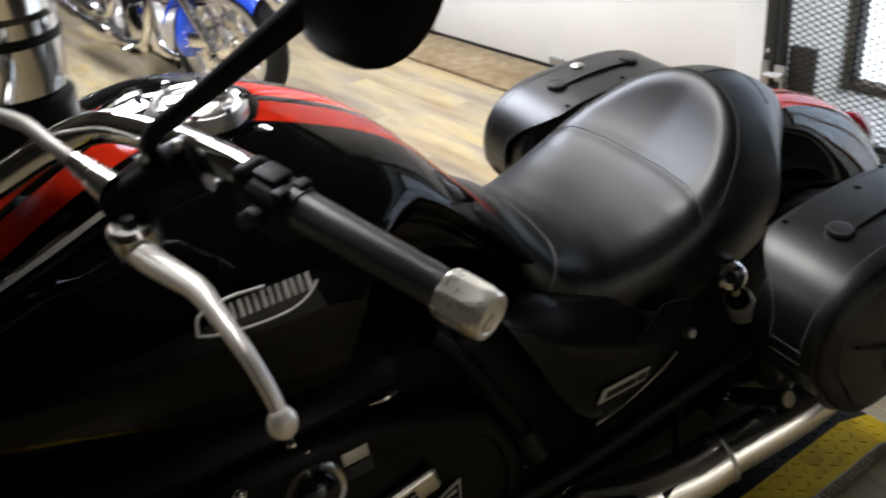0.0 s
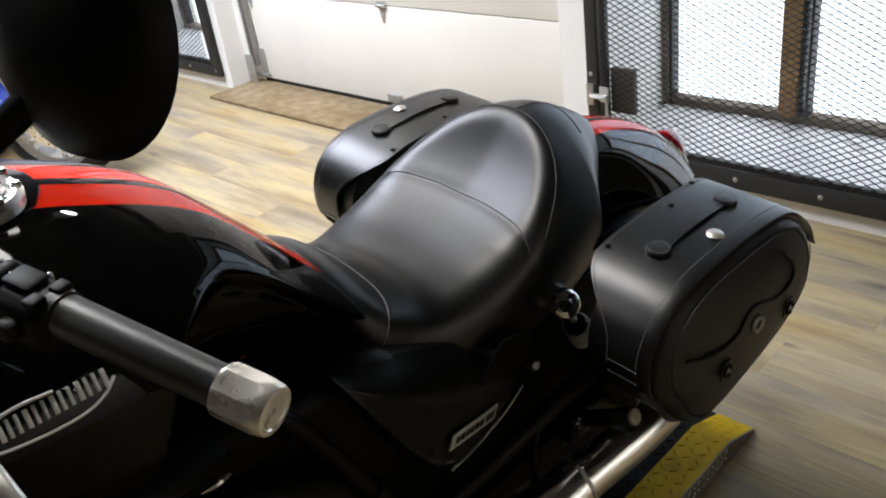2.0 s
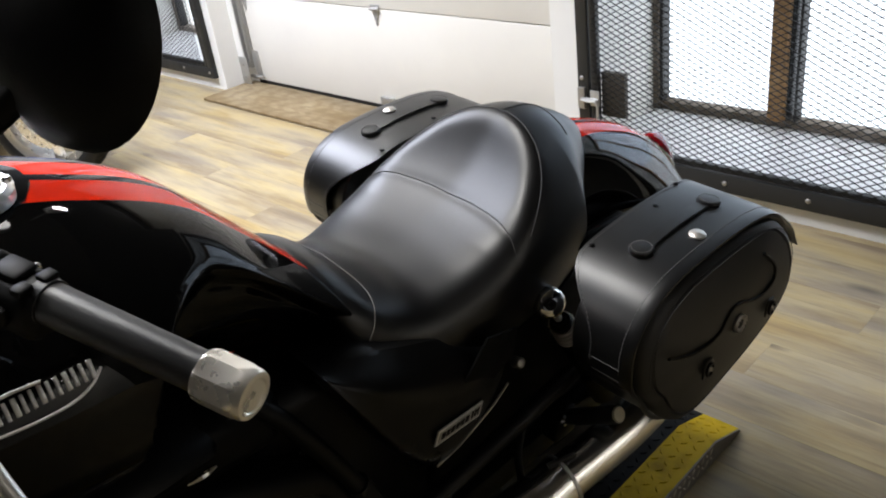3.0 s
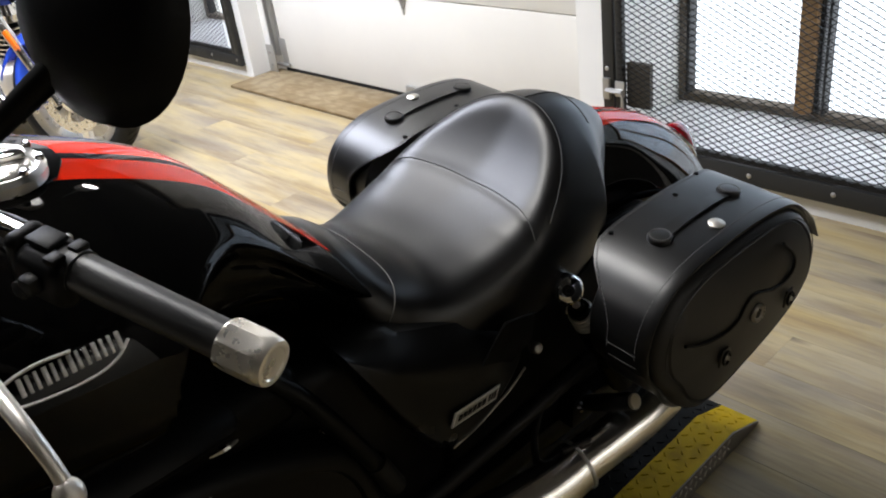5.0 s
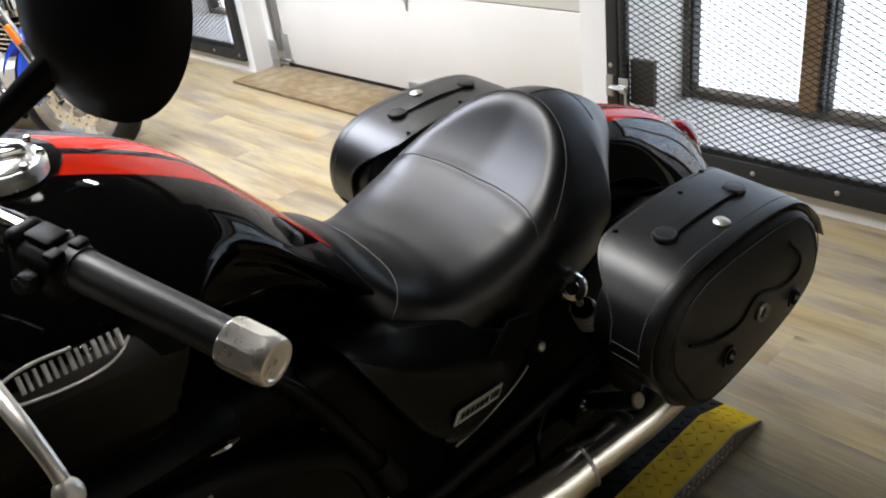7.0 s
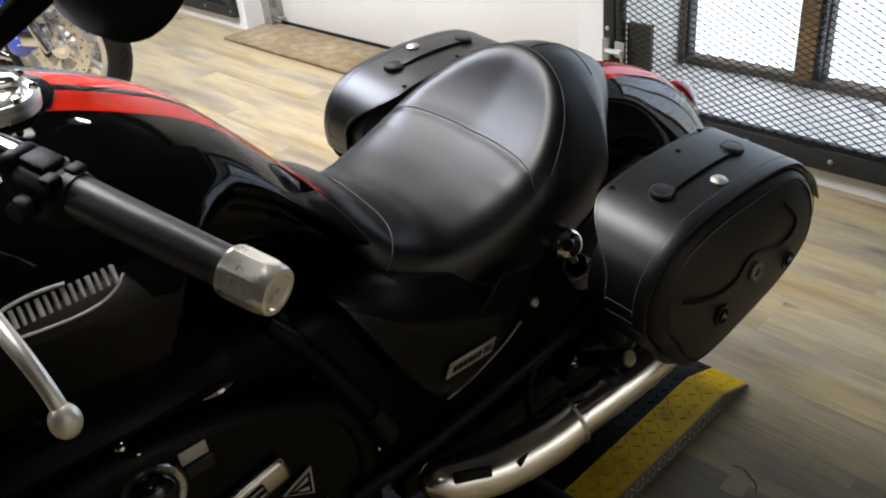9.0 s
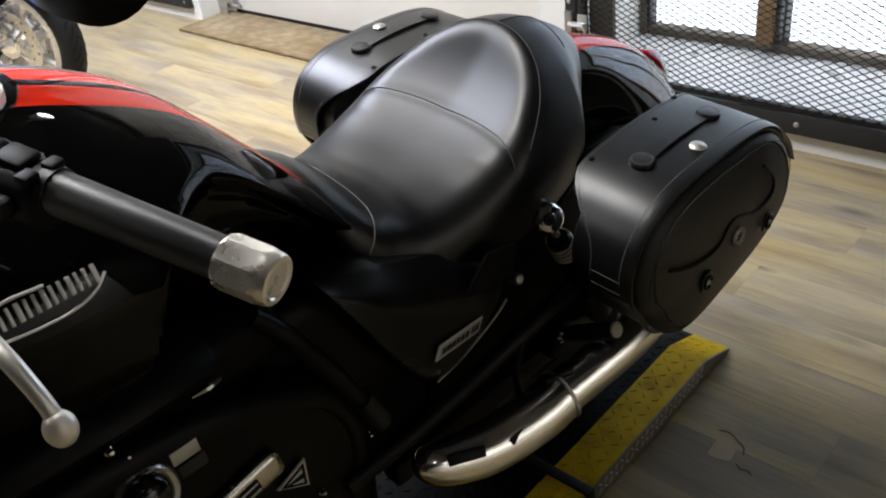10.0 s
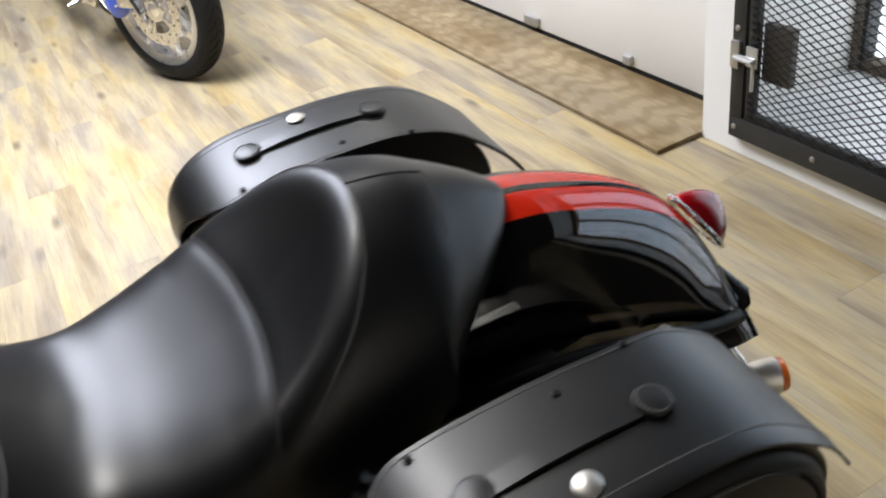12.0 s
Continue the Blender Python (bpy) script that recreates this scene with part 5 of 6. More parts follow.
M = axis_pose((0.150, -0.559, 0.552), (1, 0.1, 0.35))
part("pivot_plate", block(-0.022, 0.022, -0.022, 0.020, -0.006, -0.0035, 0.004, m=M), BLACK_SATIN, engine)
part("chrome_clip", tube([(0.186, -0.722, 0.722), (0.192, -0.706, 0.728), (0.190, -0.690, 0.727)], (0.002, 0.0045, 0.002), 8, steps=4), CHROME, engine, "curved chrome clip")
for k, mat in enumerate((STEEL, BLACK_STEEL)):
    part("label_plate", block(-0.016, 0.016, -0.008, 0.008, 0, 0.002, 0.001, m=axis_pose((0.188, -0.748 + 0.004 * k, 0.662 - 0.024 * k), (1, 0, 0.3))), mat, engine, "small grey label with unreadable lines")
part("hose", tube([(0.12, -0.96, 0.70), (0.165, -0.90, 0.64), (0.17, -0.86, 0.56), (0.15, -0.84, 0.48)], 0.012, 10, steps=4), RUBBER, engine, "black rubber hose")
# intake cover under the tank
bm = bmesh.new()
skin(bm, [[(0.05 + w * math.cos(a), y, z + h * math.sin(a)) for a in (2 * math.pi * k / 24 for k in range(24))] for y, w, h, z in ((-1.06, 0.07, 0.02, 0.73), (-1.02, 0.11, 0.035, 0.73), (-0.92, 0.134, 0.042, 0.735), (-0.78, 0.134, 0.042, 0.73), (-0.68, 0.12, 0.035, 0.72), (-0.64, 0.07, 0.02, 0.72))])
part("intake_cover", bm, BLACK_SATIN, bike, "satin black intake cover")
# black blocks added to close the dark gaps inside the frame
part("frame_filler", block(-0.135, 0.135, -0.63, -0.20, 0.34, 0.70, 0.03, segments=3), BLACK_PLASTIC, bike)
for sx in (1, -1):
    part("inner_filler", block(min(sx * 0.119, sx * 0.150), max(sx * 0.119, sx * 0.150), -0.36, 0.10, 0.36, 0.665, 0.012, segments=3), BLACK_CAST, bike, "black block filling the gap beside the fender")

# ---- exhaust ----
for sx in (1, -1):
    ex = part("silencer", tube([(sx * 0.268, -0.200, 0.372), (sx * 0.286, -0.06, 0.398), (sx * 0.280, 0.06, 0.412), (sx * 0.262, 0.18, 0.420), (sx * 0.248, 0.27, 0.424)], (0.036, 0.036, 0.036, 0.036, 0.034), 28, steps=6), EXHAUST_CHROME, bike, "chrome exhaust silencer")
    part("collector_shield", tube([(sx * 0.212, -0.462, 0.400), (sx * 0.218, -0.450, 0.392), (sx * 0.230, -0.415, 0.374), (sx * 0.246, -0.345, 0.358), (sx * 0.262, -0.260, 0.362), (sx * 0.268, -0.202, 0.3715)], (0.006, 0.024, 0.034, 0.040, 0.041, 0.040), 28, steps=6), EXHAUST_CHROME, bike, "chrome exhaust heat shield")
    part("clamp", tube([(sx * 0.2685, -0.204, 0.3715), (sx * 0.2695, -0.199, 0.3725)], 0.0418, 28), STEEL, bike, "steel clamp band")
    part("clamp_screw", tube([(sx * 0.255, -0.225, 0.408), (sx * 0.275, -0.185, 0.418)], 0.0045, 8), BLACK_STEEL, bike)
    part("outlet", turned([(0.030, 0.0), (0.034, 0.004), (0.034, 0.020), (0.026, 0.020), (0.026, -0.06)], axis_pose((sx * 0.2485, 0.266, 0.424), (-0.15 * sx, 1, 0)), 24), BLACK_SATIN, ex, "dark exhaust outlet")
part("heat_slot", block(-0.004, 0.004, -0.060, 0.020, -0.007, 0.007, 0.003, m=Matrix.Translation((0.281, -0.275, 0.388)) @ pose(0, 0, 0, 8, -35, -8)), BLACK_SATIN, bike, "dark slot in the heat shield")

part("heat_slot", block(-0.004, 0.004, -0.030, 0.030, -0.009, 0.008, 0.003, m=Matrix.Translation((0.256, -0.402, 0.398)) @ pose(0, 0, 0, -12, -40, -13)), BLACK_SATIN, bike, "dark slot in the heat shield")

# ---- wheels ----


def wheel(at, radius, half, rim_r, spokes, name="wheel", steer=0.0, parent=None, disc_side=0, metal=ALLOY):
    M = Matrix.Translation(at) @ pose(0, 0, 0, 0, 0, steer) @ pose(0, 0, 0, 0, 90, 0)
    prof = [(rim_r, -half * 0.80), (rim_r + 0.02, -half * 0.98), (radius - 0.045, -half), (radius - 0.018, -half * 0.82), (radius - 0.004, -half * 0.45), (radius, 0), (radius - 0.004, half * 0.45), (radius - 0.018, half * 0.82), (radius - 0.045, half), (rim_r + 0.02, half * 0.98), (rim_r, half * 0.80), (rim_r, -half * 0.80)]
    w = part(name, turned([(rim_r - 0.03, -half * 0.70), (rim_r - 0.006, -half * 0.78), (rim_r + 0.004, -half * 0.86), (rim_r + 0.004, -half * 0.72), (rim_r - 0.022, -half * 0.55), (rim_r - 0.022, half * 0.55), (rim_r + 0.004, half * 0.72), (rim_r + 0.004, half * 0.86), (rim_r - 0.006, half * 0.78), (rim_r - 0.03, half * 0.70), (rim_r - 0.03, -half * 0.70)], M, 48, caps=False), metal, parent, "cast alloy wheel")
    part("tyre", turned(prof, M, 56, caps=False), RUBBER, w, "black rubber tyre")
    bm = bmesh.new()
    for k in range(40):
        a = 2 * math.pi * k / 40
        for s in (-1, 1):
            line = [(radius - 0.0005, s * half * 0.08, 0.0), (radius - 0.0035, s * half * 0.40, 0.10), (radius - 0.0155, s * half * 0.78, 0.17)]
            tube([M @ Matrix.Rotation(a + b + 0.08 * s, 4, "Z") @ Vector((r, 0, z)) for r, z, b in line], 0.0022, 4, bm)
    tagged(part("tread_groove", bm, BLACK_CAST, w, "tread grooves", False), kind="stuff")
    part("hub", turned([(0.030, -half * 0.9), (0.045, -half * 0.7), (0.045, half * 0.7), (0.030, half * 0.9)], M, 24), metal, w)
    for k in range(spokes):
        a = 2 * math.pi * k / spokes
        q = M @ Matrix.Rotation(a, 4, "Z")
        part("spoke", block(0.035, rim_r - 0.015, -0.020, 0.020, -half * 0.30, half * 0.30, 0.008, m=q), metal, w)
    for s in ([disc_side] if disc_side else []) + ([-disc_side] if disc_side else []):
        z = s * (half * 0.62 + 0.012)
        prof = [(0.100, z - 0.002), (0.150, z - 0.002), (0.150, z + 0.002), (0.100, z + 0.002), (0.100, z - 0.002)]
        bm = bmesh.new()
        skin(bm, [[M @ Vector((r * math.cos(a), r * math.sin(a), zz)) for a in (2 * math.pi * j / 40 for j in range(40))] for r, zz in prof], True, False)
        disc = part("brake_disc", bm, BRUSHED, w, "drilled steel brake disc")
        part("disc_carrier", turned([(0.030, z - 0.004), (0.052, z - 0.003), (0.052, z + 0.003), (0.042, z + 0.010), (0.030, z + 0.012)], M, 24), CHROME, w)
        for k in range(5):
            part("carrier_arm", block(0.048, 0.104, -0.009, 0.009, z - 0.003, z + 0.003, 0.002, m=M @ Matrix.Rotation(2 * math.pi * (k + 0.3) / 5, 4, "Z")), ALLOY, w)
        for k in range(12):
            for r, off in ((0.114, 0), (0.136, 0.26)):
                a = 2 * math.pi * k / 12 + off
                part("hole", turned([(0.0045, -0.0026), (0.0045, 0.0026)], M @ Matrix.Translation((r * math.cos(a), r * math.sin(a), z)), 6), BLACK_PLASTIC, disc)
    return w


wheel((0, 0.02, 0.315), 0.315, 0.115, 0.205, 5, "rear_wheel", 0, bike, 0, BLACK_SATIN)
wheel((0, -1.66, 0.315), 0.315, 0.075, 0.220, 5, "front_wheel", 0, bike)

# ---- fork, headlamp and bars ----
for sx in (1, -1):
    part("fork_leg", tube([(sx * 0.115, -1.66, 0.315), (sx * 0.115, -1.52, 0.62)], 0.030, 16), BLACK_SATIN, bike, "black fork slider")
    part("fork_tube", tube([(sx * 0.115, -1.52, 0.60), (sx * 0.115, -1.29, 1.02)], 0.024, 16), CHROME, bike, "chrome fork tube")
part("fork_yoke", block(-0.15, 0.15, -1.325, -1.245, 0.985, 1.02, 0.012), BLACK_SATIN, bike)
part("fork_yoke", block(-0.14, 0.14, -1.42, -1.35, 0.80, 0.835, 0.012), BLACK_SATIN, bike)
bm = bmesh.new()
skin(bm, [[(0.062 * math.sin(a), -1.66 + 0.335 * math.cos(b), 0.315 + 0.335 * math.sin(b) - 0.05 * (1 - math.cos(a))) for a in np.linspace(-1.5, 1.5, 13)] for b in np.linspace(0.35, 2.6, 22)], False, False)
bmesh.ops.solidify(bm, geom=bm.faces[:], thickness=0.003)
part("front_fender", bm, BLACK_PAINT, bike, "glossy black front fender")
for sx in (1, -1):
    head = part("headlamp", turned([(0.02, 0.0), (0.06, 0.012), (0.085, 0.05), (0.090, 0.10), (0.088, 0.115)], axis_pose((sx * 0.10, -1.36, 0.90), (0, -1, -0.05)), 28), CHROME, bike, "chrome twin headlamp shell")
    part("headlamp_lens", turned([(0.086, 0.112), (0.06, 0.124), (0.0, 0.130)], axis_pose((sx * 0.10, -1.36, 0.90), (0, -1, -0.05)), 28), MIRROR, head)

# instruments above the tank's nose
for sx in (0.035, -0.090):
    M = axis_pose((sx, -0.942, 1.190), (-0.05, 0.10, 1.0))
    clock = part("instrument", turned([(0.028, -0.128), (0.046, -0.124), (0.052, -0.114), (0.052, -0.094), (0.057, -0.088), (0.058, -0.030), (0.054, -0.026), (0.054, -0.008), (0.060, -0.002), (0.061, 0.014), (0.053, 0.018)], M, 30), CHROME, bike, "chrome instrument pod")
    part("pod_boot", turned([(0.020, -0.150), (0.050, -0.140), (0.0600, -0.124), (0.0600, -0.096), (0.056, -0.093)], M, 30), BLACK_PLASTIC, clock, "black lower shell")
    part("pod_band", turned([(0.0570, -0.050), (0.0592, -0.048), (0.0592, -0.042), (0.0560, -0.040)], M, 30), BLACK_SATIN, clock, "black band")
    part("dial", turned([(0.0505, 0.010), (0.050, 0.014), (0.0, 0.0145)], M, 24), BLACK_PLASTIC, clock, "dark instrument dial")
part("instrument_bracket", block(-0.09, 0.07, -1.03, -0.99, 0.99, 1.055, 0.012), BLACK_SATIN, bike)

# handlebar: from the risers outwards, then back to the grip
G0, G1 = Vector((0.344, -0.822, 1.088)), Vector((0.453, -0.784, 1.0725))
grip_d = (G1 - G0).normalized()
for sx in (1, -1):
    def Q(v):
        return Vector((sx * v[0], v[1], v[2]))
    part("handlebar", tube([Q(v) for v in ((0.0, -1.065, 1.035), (0.07, -1.055, 1.038), (0.125, -1.000, 1.055), (0.155, -0.942, 1.088), (0.180, -0.902, 1.106), (0.225, -0.873, 1.107), (0.285, -0.843, 1.101), tuple(G0), tuple(G1))], 0.0125, 14, steps=5), CHROME, bike, "chrome handlebar")
    part("riser", turned([(0.024, -0.12), (0.026, 0.0), (0.024, 0.016)], axis_pose(Q((0.055, -1.06, 1.03)), (0, 0.1, 1)), 18), CHROME, bike, "chrome bar riser")
    rings = []
    for k in range(9):
        f = k / 8
        rings.append((Q(G0 + (G1 - G0) * f), 0.0126 + 0.0010 * (1 - f)))
    g = part("grip", tube([p for p, _ in rings], [r for _, r in rings], 24), GRIP_RUBBER, bike, "black rubber grip")
    e = Q(grip_d)
    M = axis_pose(Q(G1), e)
    bm = bmesh.new()
    rings = []
    for r, z, cut in ((0.0125, -0.001, 0), (0.0154, 0.0003, 0), (0.0160, 0.0012, 0.5), (0.0162, 0.0025, 1), (0.0162, 0.0225, 1), (0.0160, 0.0255, 0.5), (0.0154, 0.0272, 0), (0.0152, 0.0300, 0), (0.0142, 0.0328, 0), (0.0125, 0.0335, 0), (0.0108, 0.0333, 0), (0.0098, 0.0322, 0), (0.0001, 0.0322, 0)):
        ring = []
        for k in range(64):
            a = 2 * math.pi * k / 64
            flat = math.cos(math.pi / 8) / math.cos(a % (math.pi / 4) - math.pi / 8)
            q = r * (1 + cut * (flat - 1) * 1.15)
            ring.append(M @ Vector((q * math.cos(a), q * math.sin(a), z)))
        rings.append(ring)
    skin(bm, rings)
    part("bar_end", bm, BAR_END, g, "faceted polished alloy bar end weight")
    part("grip_collar", tube([Q(G0 - grip_d * 0.006), Q(G0 + grip_d * 0.002)], 0.0150, 24), GRIP_RUBBER, g)
    # switch housing
    H = axis_pose(Q(G0 - grip_d * 0.018), e, (0, 0, 1)) @ Matrix.Scale(0.92, 4)
    sw = part("switch_housing", block(-0.021, 0.017, -0.026, 0.015, -0.026, 0.024, 0.0125, m=H, segments=5), BLACK_PLASTIC, bike, "black switch housing")
    part("housing_step", block(-0.017, 0.013, -0.024, 0.019, -0.036, -0.020, 0.0075, m=H, segments=4), BLACK_SATIN, sw)
    part("switch_pad", block(-0.010, 0.010, 0.0145, 0.0200, -0.020, 0.004, 0.003, m=H), BLACK_PLASTIC, sw)
    part("turn_switch", block(-0.031, -0.018, -0.010, 0.004, -0.008, 0.006, 0.004, m=H), BLACK_SATIN, sw)
    part("horn_button", turned([(0.007, 0.0), (0.007, 0.006), (0.004, 0.008)], H @ Matrix.Translation((-0.020, -0.014, -0.014)) @ pose(0, 0, 0, 0, -90, 0), 14), RUBBER, sw)
    for q in ((-0.012, 0.013, 0.012), (0.006, 0.013, 0.015)):
        part("switch", block(q[0] - 0.006, q[0] + 0.006, q[1], q[1] + 0.006, q[2] - 0.005, q[2] + 0.005, 0.002, m=H), BLACK_SATIN, sw)
    part("switch_screw", turned([(0.0035, 0), (0.0035, 0.002)], H @ Matrix.Translation((0.022, 0.0, -0.016)) @ pose(0, 0, 0, 0, 90, 0), 8), BRUSHED, sw)
    # lever perch, lever and mirror
    perch = part("lever_perch", tube([Q((0.262, -0.858, 1.098)), Q((0.252, -0.885, 1.088)), Q((0.244, -0.905, 1.078)), Q((0.240, -0.920, 1.070))], (0.022, 0.021, 0.018, 0.013), 16, steps=3), BLACK_SATIN, bike, "black lever perch clamp")
    for q in ((0.268, -0.872, 1.118), (0.258, -0.893, 1.110)):
        part("clamp_bolt", turned([(0.0042, -0.004), (0.0042, 0.003), (0.002, 0.0045)], axis_pose(Q(q), Q((0.5, -0.2, 0.8))), 8), STEEL, perch, "steel clamp bolt")
    part("pivot_boss", turned([(0.016, -0.010), (0.0175, -0.006), (0.0175, 0.010), (0.014, 0.014)], axis_pose(Q((0.262, -0.912, 1.058)), Q((0.1, -0.1, 1))), 20), ALLOY, perch, "alloy lever boss")
    part("pivot_bolt", turned([(0.006, 0.012), (0.006, 0.019), (0.003, 0.020)], axis_pose(Q((0.262, -0.912, 1.058)), Q((0.1, -0.1, 1))), 6), BLACK_SATIN, perch)
    blade = part("lever", tube([Q(v) for v in ((0.250, -0.915, 1.052), (0.285, -0.912, 1.054), (0.318, -0.905, 1.058), (0.346, -0.898, 1.059), (0.373, -0.895, 1.053), (0.405, -0.892, 1.044), (0.423, -0.889, 1.027), (0.429, -0.888, 1.015))],
                             (0.0105, 0.0098, 0.0088, 0.0076, 0.0060, 0.0052, 0.0048, 0.0050), 14, steps=5), SATIN_ALLOY, bike, "polished alloy hand lever")
    tip = bmesh.new()
    bmesh.ops.create_uvsphere(tip, u_segments=20, v_segments=12, radius=0.0092)
    bmesh.ops.scale(tip, vec=(1.0, 1.0, 1.25), verts=tip.verts)
    bmesh.ops.translate(tip, vec=Q((0.431, -0.888, 1.009)), verts=tip.verts)
    part("lever_ball", tip, SATIN_ALLOY, blade)
    part("cable", tube([Q((0.236, -0.920, 1.094)), Q((0.20, -0.938, 1.111)), Q((0.16, -0.955, 1.121)), Q((0.10, -1.01, 1.120)), Q((0.07, -1.10, 1.06)), Q((0.06, -1.18, 0.96))], 0.0055, 10, steps=4), STEEL, bike, "grey sheathed control cable")
    part("cable_adjuster", tube([Q((0.242, -0.915, 1.088)), Q((0.216, -0.930, 1.104))], (0.012, 0.0075), 12), ALLOY, bike, "ribbed alloy cable adjuster")
    mir = part("mirror_stem", tube([Q(v) for v in ((0.250, -0.880, 1.085), (0.251, -0.886, 1.108), (0.262, -0.884, 1.127), (0.290, -0.857, 1.156), (0.325, -0.823, 1.193), (0.354, -0.794, 1.224))], (0.009, 0.0068, 0.0064, 0.0066, 0.0080, 0.0095), 14, steps=4), BLACK_SATIN, bike, "black mirror stem")
    MM = axis_pose(Q((0.364, -0.782, 1.248)), Q((0.30, -0.90, 0.25)))
    part("mirror_shell", turned([(0.0, 0.018), (0.020, 0.0165), (0.040, 0.010), (0.053, -0.002), (0.057, -0.014), (0.0545, -0.017)], MM @ Matrix.Diagonal((1.08, 1.14, 1, 1)), 40), BLACK_PLASTIC, mir, "black round mirror shell")
    part("mirror_glass", turned([(0.053, -0.0155), (0.0, -0.016)], MM @ Matrix.Diagonal((1.08, 1.14, 1, 1)), 40), MIRROR, mir, "mirror glass")

part("side_stand", tube([(0.13, -0.62, 0.22), (0.20, -0.55, 0.12), (0.255, -0.48, 0.0)], 0.014, 10, steps=3), BLACK_SATIN, bike, "black side stand, folded out")

# ---- parked motorcycles further back ----


def cruiser(m, colour, label, steer, detail=True):
    """x forward, y to its left, z up."""
    root = empty("motorcycle", m, label, "motorcycle", "parked motorcycles")

    def B(name, bm, mat, lab=""):
        return part(name, bm, mat, root, lab)

    wheel((0, 0, 0.31), 0.31, 0.058, 0.232, 7, "front_wheel", steer + 90, root, 1, SATIN_CHROME)
    wheel((-1.66, 0, 0.31), 0.31, 0.075, 0.205, 7, "rear_wheel", 90, root, 0, SATIN_CHROME)
    S = pose(0, 0, 0, 0, 0, steer)
    for s in (1, -1):
        leg = B("fork_leg", tube([S @ Vector((0, s * 0.105, 0.31)), S @ Vector((-0.16, s * 0.105, 0.62))], 0.024, 14), ALLOY, "chrome fork slider")
        B("fork_tube", tube([S @ Vector((-0.15, s * 0.105, 0.60)), S @ Vector((-0.36, s * 0.105, 1.0))], 0.022, 14), ALLOY, "chrome fork tube")
        if s < 0:
            B("reflector", block(-0.012, 0.012, -0.008, 0.008, -0.045, 0.045, 0.004, m=S @ Matrix.Translation((-0.12, s * 0.14, 0.60)) @ pose(0, 0, 0, 0, -27, 0)), AMBER_LENS, "amber fork reflector")
        B("caliper", block(-0.05, 0.05, -0.02, 0.02, -0.035, 0.035, 0.012, m=S @ Matrix.Translation((-0.10, s * 0.09, 0.36))), ALLOY, "alloy brake caliper")
    bm = bmesh.new()
    skin(bm, [[S @ Vector((0.345 * math.cos(b) * (1 - 0.05 * (1 - math.cos(a))), 0.095 * math.sin(a), 0.31 + 0.345 * math.sin(b) - 0.07 * (1 - math.cos(a)))) for a in np.linspace(-1.5, 1.5, 13)] for b in np.linspace(0.75, 2.65, 24)], False, False)
    bmesh.ops.solidify(bm, geom=bm.faces[:], thickness=0.004)
    B("front_fender", bm, colour, "painted front fender")
    # lower leg fairings with louvres
    for s in (1, -1):
        edge = [(0.115, 0.30), (0.150, 0.275), (0.185, 0.29), (0.198, 0.34), (0.180, 0.44), (0.140, 0.54), (0.085, 0.63), (0.060, 0.62), (0.075, 0.54), (0.100, 0.42)]
        pts = curve_through([*edge, edge[0]], 3)[:-1]
        c = np.mean(pts, axis=0)
        bm = bmesh.new()
        skin(bm, [[(x + 0.25 * (0.19 - (c + (q - c) * k)[0]), s * (c + (q - c) * k)[0], (c + (q - c) * k)[1]) for q in pts] for k, x in ((1.0, -0.14), (1.0, -0.115), (0.93, -0.104), (0.6, -0.098), (0.03, -0.096))])
        leg = B("leg_shield", bm, colour, "painted leg shield with louvres")
        for k in range(3):
            part("louvre", block(-0.098, -0.0915, s * 0.152 - 0.020, s * 0.152 + 0.020, 0.328 + 0.032 * k, 0.333 + 0.032 * k, 0.001), WHITE_MARK, leg)
        part("shield_bracket", tube([(-0.13, s * 0.10, 0.50), (0.02, s * 0.085, 0.52)], 0.008, 8), BLACK_SATIN, leg)
        B("crash_bar", tube([(-0.46, s * 0.10, 0.72), (-0.46, s * 0.17, 0.64), (-0.46, s * 0.185, 0.42), (-0.44, s * 0.18, 0.30), (-0.37, s * 0.17, 0.25), (-0.26, s * 0.12, 0.22)], 0.017, 12, steps=4), ALLOY, "chrome crash bar")
    # engine
    B("crankcase", block(-1.02, -0.55, -0.15, 0.15, 0.16, 0.40, 0.06, segments=4), SATIN_ALLOY, "polished crankcase")
    for x, lean in ((-0.70, 20), (-0.92, -24)):
        cyl = B("cylinder", turned([(0.055, 0.0), (0.06, 0.22), (0.05, 0.30)], Matrix.Translation((x, 0, 0.38)) @ pose(0, 0, 0, 0, lean, 0), 18), BLACK_CAST, "finned engine cylinder")
        for k in range(7):
            part("fin", turned([(0.092, 0.06 + k * 0.026), (0.092, 0.069 + k * 0.026)], Matrix.Translation((x, 0, 0.38)) @ pose(0, 0, 0, 0, lean, 0), 18), ALLOY, cyl)
        part("rocker_cover", turned([(0.085, 0.25), (0.088, 0.29), (0.060, 0.33), (0.0, 0.34)], Matrix.Translation((x, 0, 0.38)) @ pose(0, 0, 0, 0, lean, 0), 18), CHROME, cyl, "chrome rocker cover")
    for s in (1, -1):
        M = axis_pose((-0.80, s * 0.15, 0.30), (0, s, 0))
        B("side_cover", turned([(0.125, 0.0), (0.13, 0.03), (0.10, 0.055), (0.05, 0.065), (0.0, 0.066)], M, 28), CHROME, "chrome engine side cover")
        B("foot_peg", tube([(-0.70, s * 0.15, 0.26), (-0.70, s * 0.25, 0.26)], 0.013, 10), RUBBER, "black rubber foot peg")
        B("board_bracket", tube([(-0.72, s * 0.14, 0.27), (-0.70, s * 0.30, 0.23)], 0.012, 10), CHROME)
    M = axis_pose((-0.80, -0.215, 0.56), (0, -1, 0.15))
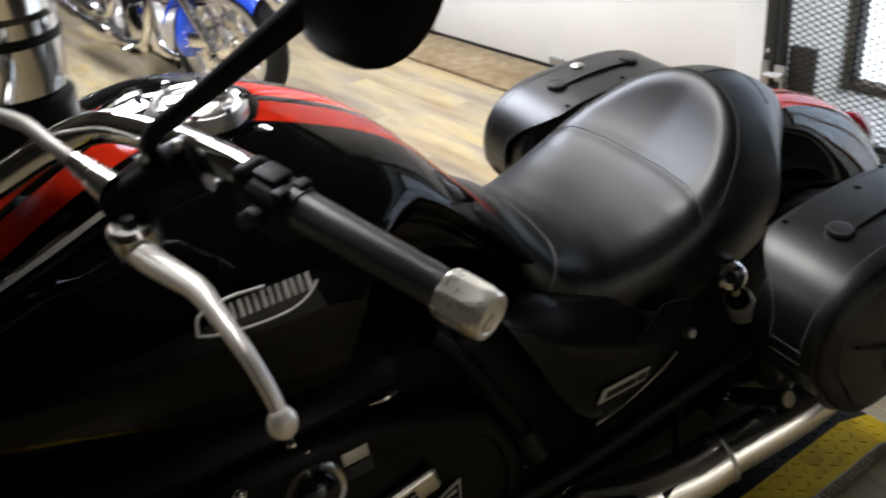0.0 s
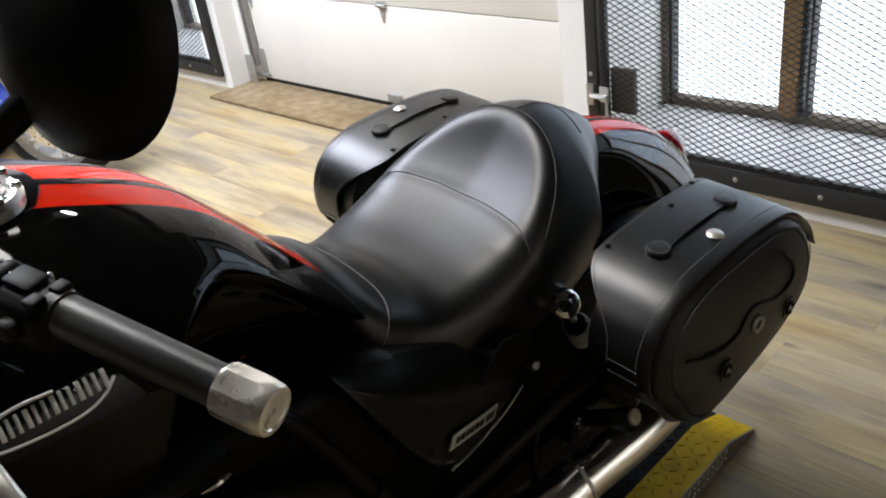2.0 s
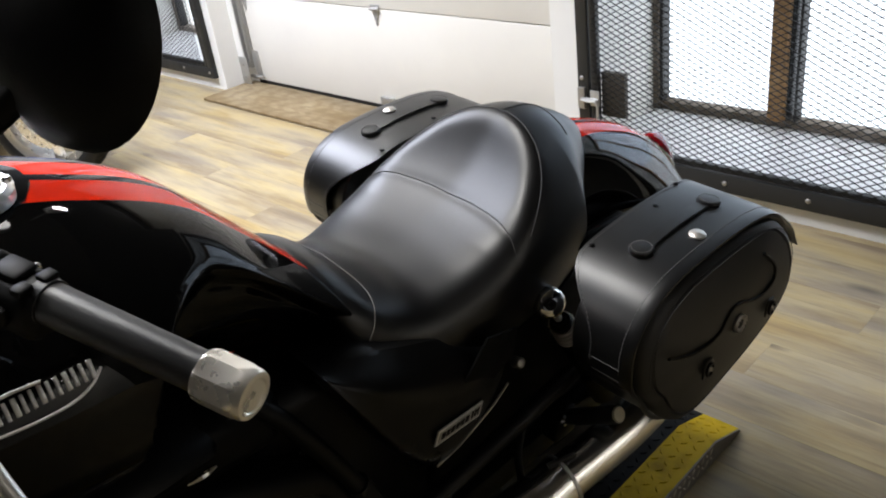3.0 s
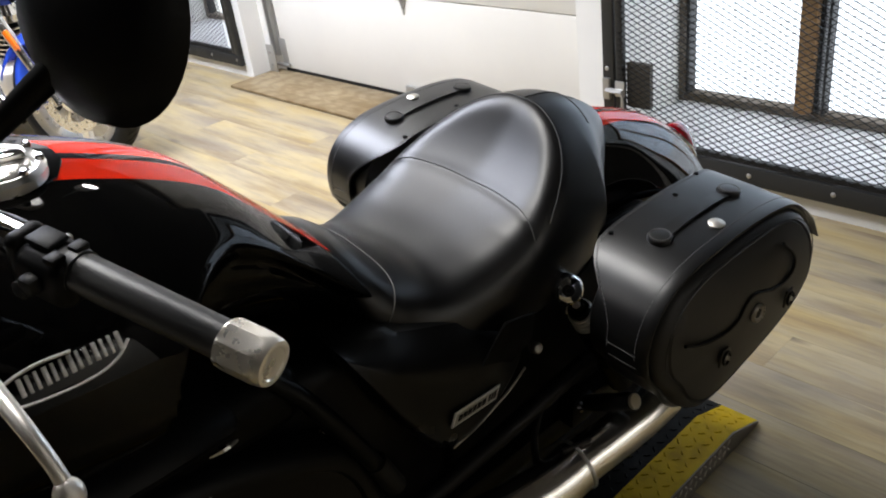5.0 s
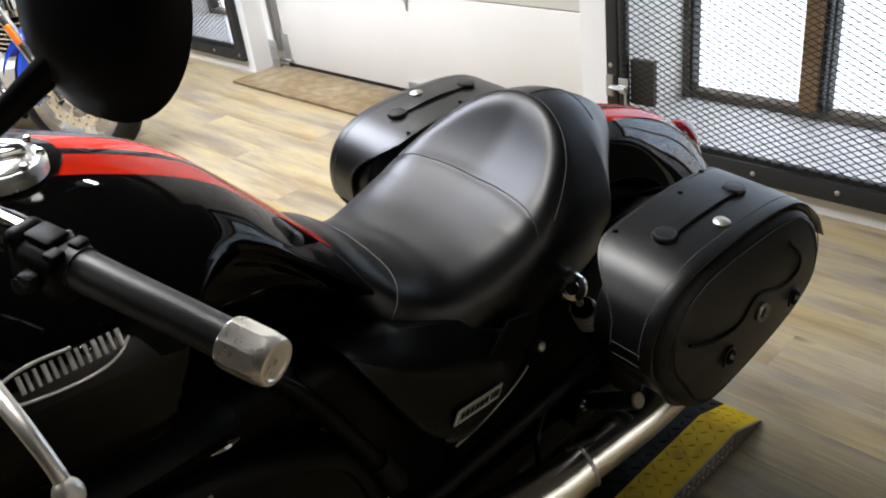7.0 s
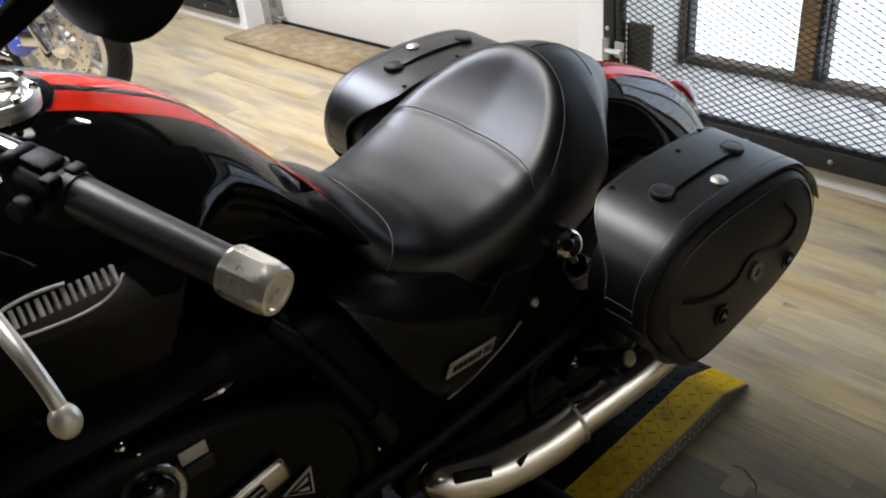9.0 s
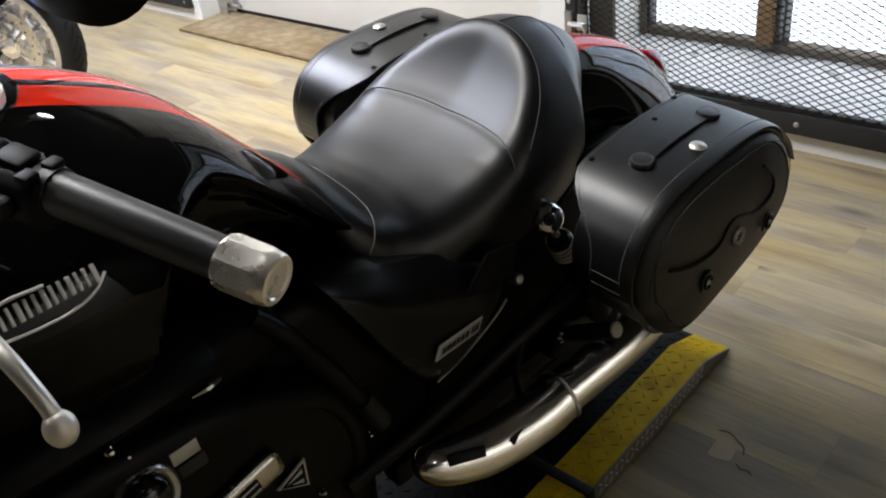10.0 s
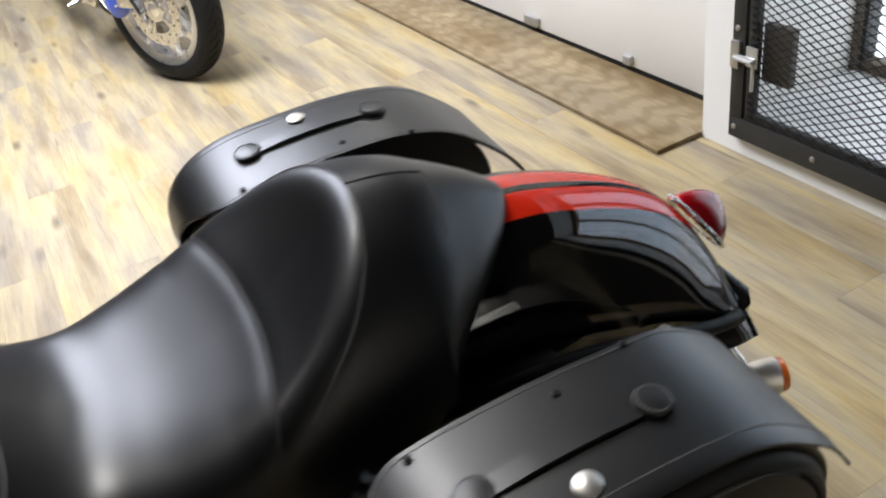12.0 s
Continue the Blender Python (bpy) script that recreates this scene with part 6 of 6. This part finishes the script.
    B("air_cleaner", turned([(0.095, -0.06), (0.10, 0.0), (0.085, 0.028), (0.0, 0.036)], M, 28), CHROME, "round chrome air cleaner")
    # pipes on the right-hand side
    B("exhaust_header", tube([(-0.60, -0.09, 0.60), (-0.50, -0.17, 0.55), (-0.50, -0.20, 0.40), (-0.62, -0.21, 0.27), (-0.90, -0.22, 0.22), (-1.20, -0.24, 0.24)], 0.024, 14, steps=5), ALLOY, "chrome exhaust header")
    B("exhaust_header", tube([(-0.98, -0.09, 0.60), (-1.04, -0.18, 0.55), (-1.02, -0.22, 0.42), (-1.10, -0.24, 0.34), (-1.28, -0.25, 0.33)], 0.024, 14, steps=5), ALLOY, "chrome exhaust header")
    B("silencer", tube([(-1.12, -0.25, 0.235), (-1.25, -0.25, 0.25), (-1.90, -0.26, 0.29), (-2.00, -0.26, 0.30)], (0.030, 0.046, 0.048, 0.040), 20, steps=4), ALLOY, "chrome silencer")
    B("silencer", tube([(-1.25, -0.25, 0.335), (-1.35, -0.25, 0.35), (-1.92, -0.26, 0.41), (-2.02, -0.26, 0.42)], (0.030, 0.044, 0.046, 0.038), 20, steps=4), ALLOY, "chrome silencer")
    B("silencer", tube([(-1.00, 0.25, 0.235), (-1.25, 0.25, 0.25), (-1.90, 0.26, 0.29), (-2.00, 0.26, 0.30)], (0.030, 0.046, 0.048, 0.040), 20, steps=4), ALLOY, "chrome silencer")
    for a, b in (((-0.40, 0.36), (-0.52, 0.14)), ((-0.52, 0.14), (-1.25, 0.17)), ((-0.40, 0.82), (-1.20, 0.78))):
        for s in (1, -1):
            B("frame_tube", tube([(a[0], s * 0.10, a[1]), (b[0], s * 0.10, b[1])], 0.017, 10), BLACK_SATIN)
    # tank, seat, fender and bars
    bm = bmesh.new()
    skin(bm, [[(x, w * math.sin(t), z + h * math.cos(t)) for t in (2 * math.pi * k / 24 for k in range(24))] for x, w, h, z in ((-0.40, 0.06, 0.05, 0.93), (-0.46, 0.13, 0.09, 0.93), (-0.60, 0.17, 0.12, 0.92), (-0.78, 0.16, 0.11, 0.90), (-0.95, 0.10, 0.08, 0.85), (-1.0, 0.05, 0.04, 0.83))])
    B("fuel_tank", bm, colour, "painted fuel tank")
    bm = bmesh.new()
    skin(bm, [[(x, w * math.sin(t), z + h * math.cos(t)) for t in (2 * math.pi * k / 20 for k in range(20))] for x, w, h, z in ((-0.94, 0.05, 0.03, 0.80), (-1.02, 0.14, 0.05, 0.76), (-1.18, 0.18, 0.055, 0.72), (-1.34, 0.17, 0.06, 0.76), (-1.44, 0.14, 0.05, 0.82), (-1.66, 0.12, 0.05, 0.84), (-1.78, 0.06, 0.03, 0.82))])
    B("seat", bm, SEAT_LEATHER, "black seat")
    bm = bmesh.new()
    skin(bm, [[(-1.66 + 0.36 * math.cos(b), 0.105 * math.sin(a), 0.31 + 0.36 * math.sin(b) - 0.08 * (1 - math.cos(a))) for a in np.linspace(-1.5, 1.5, 13)] for b in np.linspace(0.5, 3.0, 22)], False, False)
    bmesh.ops.solidify(bm, geom=bm.faces[:], thickness=0.004)
    B("rear_fender", bm, colour, "painted rear fender")
    B("handlebar", tube([(-0.62, 0.44, 1.08), (-0.50, 0.40, 1.12), (-0.38, 0.12, 1.10), (-0.38, -0.12, 1.10), (-0.50, -0.40, 1.12), (-0.62, -0.44, 1.08)], 0.014, 12, steps=4), CHROME, "chrome handlebar")
    B("headlamp", turned([(0.03, 0.0), (0.085, 0.03), (0.10, 0.10), (0.098, 0.13), (0.0, 0.14)], axis_pose((-0.28, 0, 0.93), (1, 0, 0)), 24), CHROME, "chrome headlamp")
    B("side_stand", tube([(-0.70, 0.12, 0.17), (-0.62, 0.24, 0.0)], 0.012, 8), STEEL, "side stand")
    return root


BLUE_AT = pose(-3.36, 1.675, 0, -2, 0, 0)
cruiser(BLUE_AT, BLUE_PAINT, "blue cruiser motorcycle with chrome engine, front wheel turned", 28)
cruiser(pose(-6.0, 1.25, 0, -2, 0, 3), BLACK_PAINT, "black cruiser motorcycle with chrome pipes, parked far back", 10)
